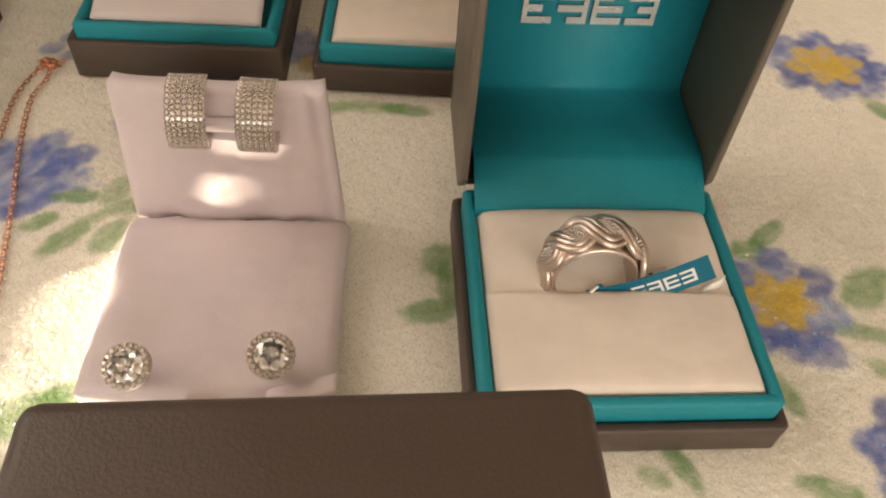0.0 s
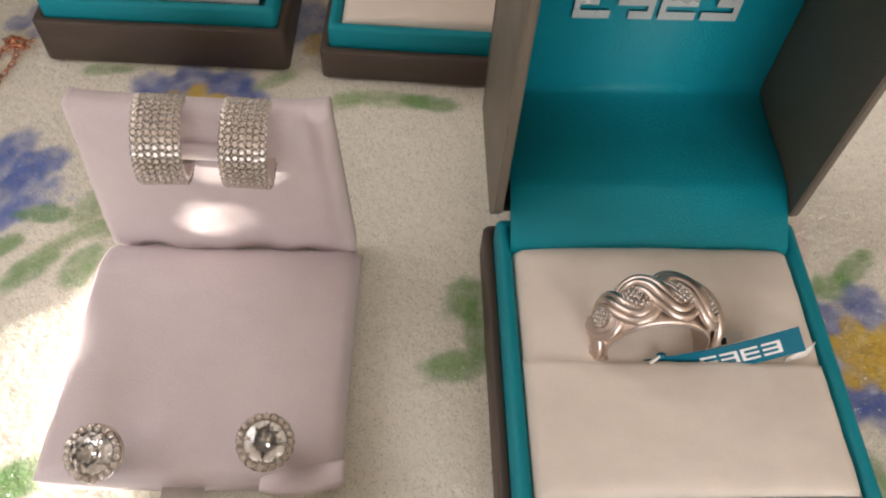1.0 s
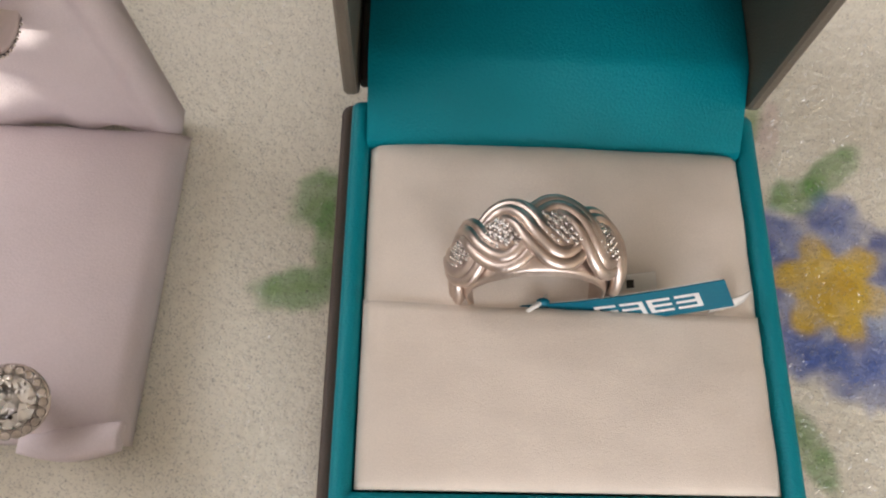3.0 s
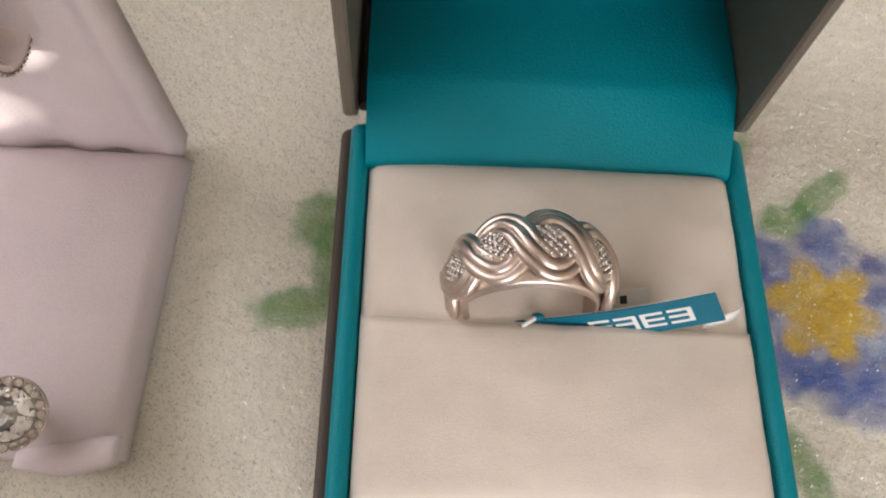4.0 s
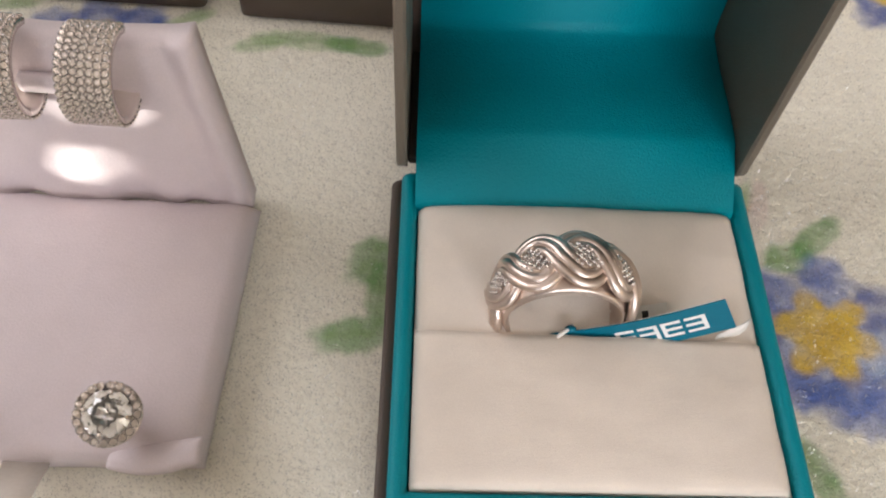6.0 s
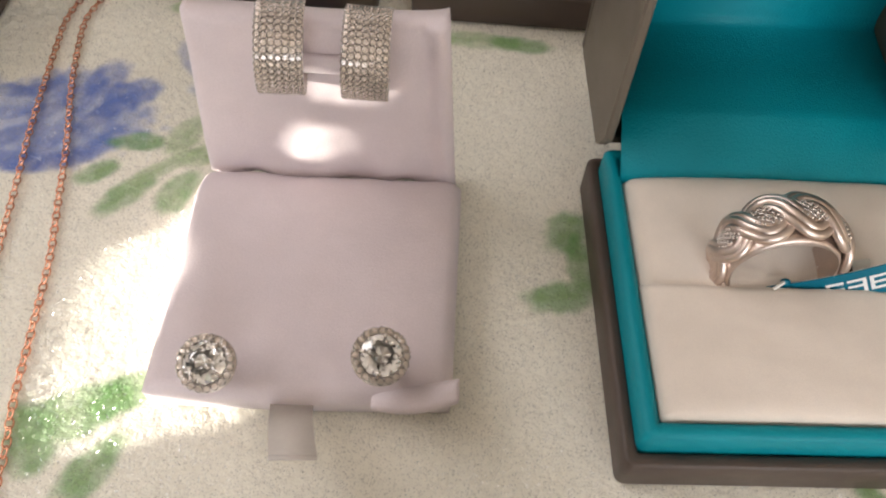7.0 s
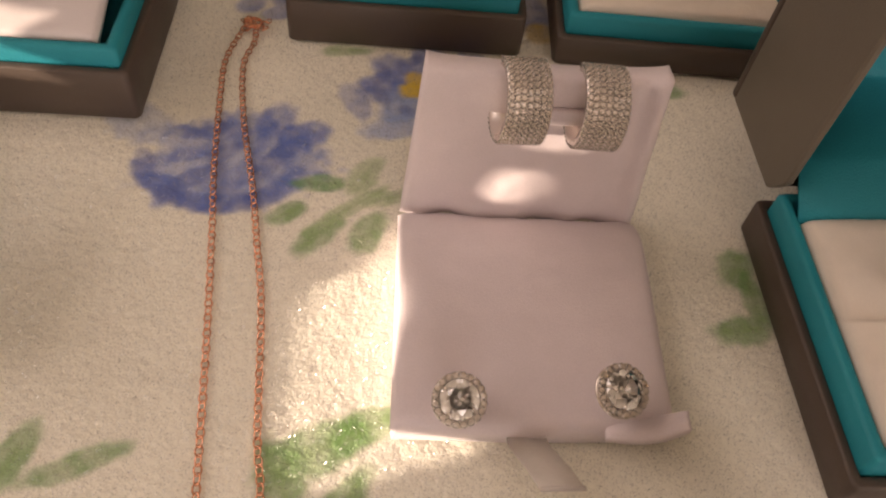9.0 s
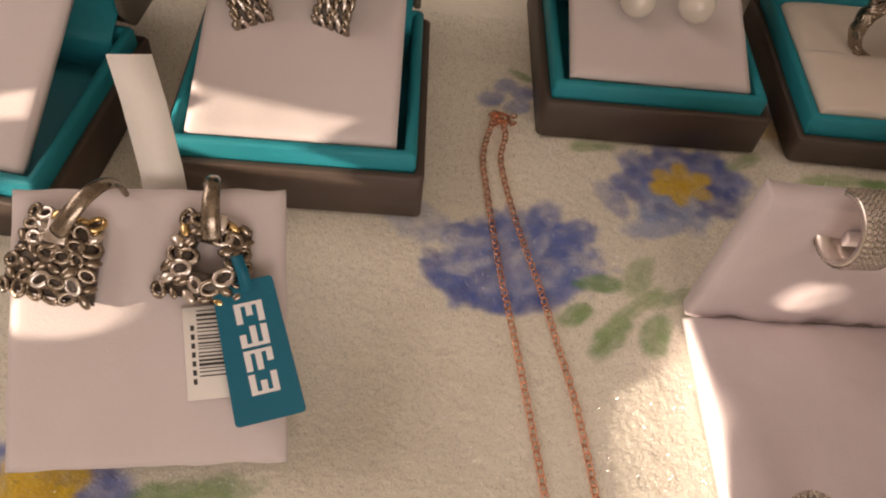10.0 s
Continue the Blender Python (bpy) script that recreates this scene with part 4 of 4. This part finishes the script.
def paper_tag(name, label, start, end, sag, across):
    """A paper tag bent along a line from start to end: teal front with a white mark, white back."""
    tag = thing(name, label, "tag", Matrix.Translation(start))
    a, run = Vector(across), Vector(end) - Vector(start)
    n = 14
    down = Vector((0, 0, -1))

    def line(t):
        return run * t + down * (sag * math.sin(math.pi * t))

    def face(t, v, off):
        d = (line(t + 0.01) - line(t - 0.01)).normalized()
        nrm = d.cross(a).normalized()
        if nrm.y > 0:
            nrm = -nrm
        return line(t) + a * v + nrm * off
    def sheet(t0, t1, v0, v1, low, high, k):
        return loft([[face(t, v0, low), face(t, v1, low), face(t, v1, high), face(t, v0, high)] for t in (t0 + (t1 - t0) * q / k for q in range(k + 1))])
    part("front", sheet(0, 1, -1, 1, 0, 0.00015, n), TEAL_PAPER, tag, "teal printed face", smooth=False)
    part("back", sheet(0.02, 0.985, -0.97, 0.97, -0.00022, -0.00006, n), PAPER, tag, "plain white back", smooth=False)
    # the maker's mark as four blocks of plain bars
    for k in range(4):
        t0 = 0.40 + 0.125 * k
        bm = bmesh.new()
        pieces = [(t0, t0 + 0.105, v, v + 0.17) for v in (-0.55, -0.13, 0.29)] + [(t0 + 0.085 * (k % 2), t0 + 0.085 * (k % 2) + 0.022, -0.55, 0.46)]
        for t_a, t_b, v_a, v_b in pieces[(1 if k == 1 else 0):]:
            loft([[face(t, v_a, 0.00016), face(t, v_b, 0.00016), face(t, v_b, 0.00022), face(t, v_a, 0.00022)] for t in (t_a, (t_a + t_b) / 2, t_b)], bm=bm)
        part("mark", bm, PRINT, tag, smooth=False)
    return tag


paper_tag("ring_tag", "folded teal paper tag tied to the ring", (0.0280, 0.1080, 0.0122), (0.0510, 0.1095, 0.0232), 0.0016, (-0.0016, 0.0006, 0.0027))
# the white side of the tag, turned up behind the ring
label_back = thing("price_label", "small white price label with dark figures behind the ring", "label", Matrix.Translation((0.0375, 0.1118, 0.0150)) @ pose(0, 0, 0, 52, -14, 6))
part("paper", slab(-0.0010, 0.0072, -0.0022, 0.0016, 0, 0.00016), PAPER, label_back, smooth=False)
for k in range(2):
    part("figure_bar", slab(0.0016 + 0.0019 * k, 0.0025 + 0.0019 * k, -0.0004, 0.0008, 0.00016, 0.00022), INK, label_back, smooth=False)
tie = thing("tag_string", "short white string tying the tag to the ring", "string", pose(0.0, 0.0, 0.0))
part("loop", tube([(0.0278, 0.1078, 0.0145), (0.0286, 0.1080, 0.0160), (0.0296, 0.1086, 0.0166), (0.0304, 0.1094, 0.0160), (0.0309, 0.1106, 0.0148)], 0.00032, 6), PAPER, tie)
part("knot", (lambda b: (bead(b, (0.0302, 0.1090, 0.0163), 0.0007, (1.2, 0.8, 0.8), 10, 6), b)[1])(bmesh.new()), TEAL_PAPER, tie, "teal twist of cord")

scrap = thing("paper_scrap", "white torn end of the ring's paper tag", "paper scrap", pose(0.0545, 0.1098, 0.0146, 0, 0, 10))
part("paper", strip([(-0.0030, 0, 0), (-0.0010, 0.0006, 0.0008), (0.0010, 0.0010, 0.0010), (0.0020, 0.0014, 0.0018)], (0.0002, 0.0004, 0.0010), 0.0002), PAPER, scrap)


# ring in the other ring box, aged silver with a pearl
braided_ring(pose(-0.0100, 0.2165, 0.0215, 0, 0, 4) @ pose(0, 0, 0, -6, 0, 0), "aged silver ring with a pearl in a cream cushion", 0.0088, 0.0032, AGED, 6)
pearl_top = tagged(link_mesh("pearl", (lambda b: (bead(b, (0, 0, 0), 0.0042, u=24, v=16), b)[1])(bmesh.new()), PEARL), "white pearl set on the aged silver ring", "pearl")
pearl_top.location = (-0.0085, 0.2165, 0.0335)
paper_tag("ring_tag", "teal paper tag hanging over the ring box cushion", (0.0040, 0.2125, 0.0185), (0.0225, 0.2040, 0.0150), 0.0003, (0.0012, 0.0030, 0.0014))


# ---------------------------------------------------------------- pearl earrings and woven earrings in the boxes
def pearl_earring(m):
    e = thing("pearl_earring", "white pearl drop earring with a silver cap on card", "earring", m, "pearl earrings")
    bm = bmesh.new()
    bead(bm, (0, 0, 0.0046), 0.0046, u=28, v=18)
    part("pearl", bm, PEARL, e)
    part("cap", loft([[(r * math.cos(2 * math.pi * k / 16), 0.0046 + r * math.sin(2 * math.pi * k / 16) * 0.0 + z, 0.0046 + r * math.sin(2 * math.pi * k / 16)) for k in range(16)]
                      for r, z in ((0.0024, -0.0008), (0.0020, 0.0003), (0.0010, 0.0010), (0.0006, 0.0020))]), SILVER, e)
    part("hook", tube([(0, 0.0065, 0.0046), (0, 0.0085, 0.0062), (0, 0.0108, 0.0066), (0, 0.0122, 0.0045), (0, 0.0120, 0.001)], 0.0004, 6), SILVER, e)
    return e


for px in (-0.0066, 0.0080):
    pearl_earring(card2 @ pose(px, -0.0024, 0.0030))


def woven_earring(m):
    """A half hoop of twisted strands."""
    e = thing("woven_earring", "aged silver half hoop earring of twisted strands on card", "earring", m, "woven half hoops")
    for j in range(5):
        x = (j - 2) * 0.0019
        for ph in (0, math.pi):
            pts = []
            for k in range(36):
                t = k / 35
                a = radians(-15 + 150 * t)
                w = 1 - 0.35 * t
                R = 0.0075
                pts.append((x * w + 0.00055 * math.sin(14 * t * math.pi / 2 + ph + j), R * math.cos(a) * 1.1, 0.0005 + R * math.sin(a) * 0.75 + 0.00055 * math.cos(14 * t * math.pi / 2 + ph + j)))
            part("strand", tube(pts, 0.00062, 6), AGED if j % 2 == 0 else DARK if ph else SILVER, e)
    return e


woven_earring(card1 @ pose(-0.0146, 0.0125, 0.0028, 0, 0, 205))
woven_earring(card1 @ pose(0.0085, 0.0135, 0.0028, 0, 0, 160))


# ---------------------------------------------------------------- leaning card with square drop earrings
lean = Matrix.Translation((-0.1710, 0.0976, 0.0022)) @ pose(0, 0, 0, 0, 0, 6.0) @ pose(0, 0, 0, 32.5, 0, 0)
lean_card = thing("earring_card", "white suede earring card leaning on the brown box", "earring card", lean)


def lean_height(u, v):
    e = (1 - abs(u) ** 12) * (1 - abs(v) ** 12)
    return (0.0004 * wob(0, v * 3, 4.0) * abs(u) ** 6, 0.0004 * wob(u * 4, 0, 6.0) * abs(v) ** 6, 0.0014 * e ** 0.4 + 0.0003 * wob(u * 2, v * 2, 8.0))


part("pad", grid_pad(0.0455, 0.0470, 0.0040, lean_height, 40, 40), WHITE_CARD, lean_card).location = (0, 0.0235, 0)


def drop_earring(m, label, open_hole, sway=0.0):
    """A square domed drop covered with nuggets, under a lever-back hoop."""
    e = thing("drop_earring", label, "earring", m, "square drop earrings")
    rnd = random.Random(3 if open_hole else 4)
    hw, hh, th = 0.0072, 0.0068, 0.0036

    def dome(u, v):
        return th * (1 - 0.55 * abs(u) ** 2.4) * (1 - 0.35 * abs(v) ** 2.4)
    bm = bmesh.new()
    hole = 0.36
    n = 14
    verts = {}
    for j in range(n + 1):
        for i in range(n + 1):
            u, v = 2 * i / n - 1, 2 * j / n - 1
            tap = 1.04 - 0.26 * (v + 1) / 2
            verts[i, j] = (bm.verts.new((u * hw * tap, v * hh, 0.0002)), bm.verts.new((u * hw * tap, v * hh, dome(u, v))))
    keep = lambda i, j: not (open_hole and abs((2 * i + 1) / n - 1) < hole and abs((2 * j + 1) / n - 1 - 0.1) < hole)
    for j in range(n):
        for i in range(n):
            if not keep(i, j):
                continue
            q = [(i, j), (i + 1, j), (i + 1, j + 1), (i, j + 1)]
            bm.faces.new([verts[k][1] for k in q]), bm.faces.new([verts[k][0] for k in reversed(q)])
            for (ai, aj), (bi, bj), (ni, nj) in (((i, j), (i + 1, j), (i, j - 1)), ((i + 1, j), (i + 1, j + 1), (i + 1, j)), ((i + 1, j + 1), (i, j + 1), (i, j + 1)), ((i, j + 1), (i, j), (i - 1, j))):
                if not (0 <= ni < n and 0 <= nj < n) or not keep(ni, nj):
                    bm.faces.new((verts[ai, aj][0], verts[bi, bj][0], verts[bi, bj][1], verts[ai, aj][1]))
    part("plate", bm, DARK, e, "blackened silver plate")
    for row in range(7):
        v = -0.94 + 1.88 * row / 6
        for k in range(6):
            u = -0.92 + 1.84 * (k + 0.25 * (row % 2)) / 5.25
            if open_hole and abs(u) < hole + 0.08 and abs(v - 0.1) < hole + 0.08:
                continue
            nb = bmesh.new()
            tap = 1.04 - 0.26 * (v + 1) / 2
            ang = rnd.uniform(-60, 60)
            r = rnd.uniform(0.00115, 0.0017)
            if rnd.random() < 0.45:
                nb = tube([(r * 1.0 * math.cos(2 * math.pi * q / 12), r * 0.7 * math.sin(2 * math.pi * q / 12), 0) for q in range(12)], 0.00050, 6, True)
            else:
                bead(nb, (0, 0, 0), r, (1.1, 0.62, 0.55), 10, 6)
            p = part("nugget", nb, rnd.choice((AGED, AGED, AGED, SILVER, GOLD if rnd.random() < 0.4 else AGED)), e)
            p.matrix_local = Matrix.Translation((u * hw * tap, v * hh, dome(u, v) + 0.0001)) @ pose(0, 0, 0, -18 * v, 30 * u, ang)
    # square bail and lever-back hoop
    part("bail", slab(-0.0018, 0.0018, 0.0018 if not open_hole else 0.0052, 0.0058 if not open_hole else 0.0082, dome(0, 0.5), dome(0, 0.5) + 0.0014, 0.0004), SILVER, e)
    pts = [(0.0, 0.0035, 0.0042), (0.0003, 0.0065, 0.0062), (0.0006, 0.0100, 0.0066), (0.0009, 0.0130, 0.0048), (0.0010, 0.0142, 0.0012), (0.0008, 0.0125, -0.0020)]
    pts = [(x + sway * k / 5, y, z) for k, (x, y, z) in enumerate(pts)]
    sm = []
    for k in range(len(pts) - 1):
        for q in range(5):
            sm.append(Vector(pts[k]).lerp(Vector(pts[k + 1]), q / 5))
    for _ in range(3):
        sm = [sm[0]] + [(sm[k - 1] + sm[k] * 2 + sm[k + 1]) / 4 for k in range(1, len(sm) - 1)] + [sm[-1]]
    part("lever_hoop", tube(sm, lambda t: 0.0017 - 0.0006 * t, 10, flat=0.5), AGED, e, "curved silver lever hoop")
    return e


drop_earring(lean @ pose(-0.0142, 0.0354, 0.0058, 0, 0, -14), "square aged silver drop earring with gold flecks on card", False, 0.0065)
drop_earring(lean @ pose(0.0102, 0.0342, 0.0058, 0, 0, -14), "square openwork silver drop earring with a price tag", True, -0.0050)


# white barcode label and teal tag of the drop earring
def barcode_label(m):
    t = thing("price_label", "white price label with a black barcode on card", "label", m)
    part("paper", slab(-0.0045, 0.0045, -0.0078, 0.0078, 0, 0.00018, 0.00008, 1), PAPER, t)
    rnd = random.Random(8)
    y = -0.0040
    while y < 0.0070:
        h = rnd.uniform(0.00015, 0.0005)
        part("bar", slab(-0.0022, 0.0030, y, y + h, 0.00018, 0.00024), INK, t, smooth=False)
        y += h + rnd.uniform(0.00020, 0.0005)
    for k in range(7):
        part("figure_bar", slab(-0.0033, -0.0027, -0.0052 + k * 0.0015, -0.0043 + k * 0.0015, 0.00018, 0.00024), INK, t, smooth=False)
    return t


barcode_label(lean @ pose(0.0106, 0.0190, 0.0060, 0, 0, 4))


def hang_tag(m):
    t = thing("hang_tag", "teal paper hang tag with a white mark on card", "tag", m)
    bm = loft([ring_loop(0.0059, 0.0118, 0.0008, 0), ring_loop(0.0059, 0.0118, 0.0008, 0.0002)])
    for v in bm.verts:
        v.co.z += 0.0002 * (v.co.y / 0.0108) ** 2
        if v.co.y > 0.009:
            v.co.x *= 0.86
    part("card", bm, TEAL_PAPER, t, smooth=False)
    part("neck", strip([(0.0006, 0.0100, 0.0008), (0.0006, 0.0130, 0.0014), (0.0002, 0.0160, 0.0022)], (0.0010, 0, 0), 0.0002), TEAL_PAPER, t)
    logo(t, Matrix.Translation((0.0002, 0.0004, 0.00046)) @ pose(0, 0, 0, 0, 0, -90), 0.0160, 0.0048, PRINT)
    return t


hang_tag(lean @ pose(0.0182, 0.0192, 0.0082, 0, 0, 12))
paper_strip = thing("paper_strip", "blank cream paper strip standing behind the card", "paper strip", pose(-0.1776, 0.1360, 0.0180))
part("paper", strip([(0.0045, -0.002, 0.0), (0.0030, 0.004, 0.012), (0.0005, 0.010, 0.023), (-0.0018, 0.0145, 0.029)], (0.0037, 0.0005, 0), 0.0002), PAPER, paper_strip)


# ---------------------------------------------------------------- the rose gold chain
def link_bm():
    pts = [(0.00105 * math.cos(t), 0.00062 * math.sin(t), 0) for t in (2 * math.pi * k / 10 for k in range(10))]
    return tube(pts, 0.00017, 4, True)


def chain():
    c = thing("necklace", "fine rose gold chain necklace lying on the cloth", "necklace", pose(0, 0, 0.0002))
    first = part("link", link_bm(), ROSE, c)
    me = first.data

    def lay(line):
        P = [Vector((*p, 0)) for p in line]
        path = []
        for k in range(len(P) - 1):
            p0, p1, p2, p3 = P[max(k - 1, 0)], P[k], P[k + 1], P[min(k + 2, len(P) - 1)]
            for q in range(60):
                t = q / 60
                path.append(0.5 * ((2 * p1) + (p2 - p0) * t + (2 * p0 - 5 * p1 + 4 * p2 - p3) * t * t + (3 * p1 - p0 - 3 * p2 + p3) * t ** 3))
        at, need, k = 0.0, 0.0, 0
        for a, b in zip(path, path[1:]):
            seg = (b - a).length
            while need < at + seg:
                p = a.lerp(b, (need - at) / seg)
                d = b - a
                ang = math.degrees(math.atan2(d.y, d.x))
                share("link", me, c, Matrix.Translation((p.x, p.y, 0.00012 * (k % 2))) @ pose(0, 0, 0, 0, 0, ang) @ pose(0, 0, 0, 28 if k % 2 else -10, 0, 0))
                need += 0.00158
                k += 1
            at += seg
    lay([(-0.1105, 0.1915), (-0.1128, 0.1800), (-0.1120, 0.1680), (-0.1095, 0.1460), (-0.1070, 0.1300), (-0.1035, 0.1050), (-0.1000, 0.0770), (-0.0965, 0.0500), (-0.0940, 0.0300)])
    lay([(-0.1078, 0.1925), (-0.1072, 0.1870), (-0.1085, 0.1780), (-0.1055, 0.1600), (-0.1012, 0.1430), (-0.0980, 0.1280), (-0.0950, 0.1130), (-0.0920, 0.0880), (-0.0900, 0.0770), (-0.0880, 0.0500), (-0.0900, 0.0310)])
    first.location = (-0.1090, 0.1930, 0.0004)
    rnd = random.Random(2)
    for k in range(16):
        share("link", me, c, Matrix.Translation((-0.1085 + rnd.uniform(-0.004, 0.004), 0.1925 + rnd.uniform(-0.0022, 0.0022), 0.0003 + 0.0004 * rnd.random()))
              @ pose(0, 0, 0, rnd.uniform(-40, 40), rnd.uniform(-30, 30), rnd.uniform(0, 180)))
    part("clasp", tube([(-0.1085 + 0.0021 * math.cos(2 * math.pi * k / 20), 0.1935 + 0.0015 * math.sin(2 * math.pi * k / 20), 0.0004) for k in range(20)], 0.00042, 6, True), ROSE, c, "rose gold spring clasp")


chain()


# ---------------------------------------------------------------- the box that stands nearest
near = thing("gift_box", "closed brown leatherette box standing on end on the cloth", "box", pose(-0.0151, 0.0338, 0.0, 0, 0, 3.2))
part("body", slab(-0.0227, 0.0227, -0.0120, 0.0120, 0.0, 0.0630, 0.0018, 3), BROWN, near)
part("cover", slab(-0.0230, 0.0230, -0.0124, 0.0124, 0.0634, 0.0832, 0.0018, 3), BROWN, near)
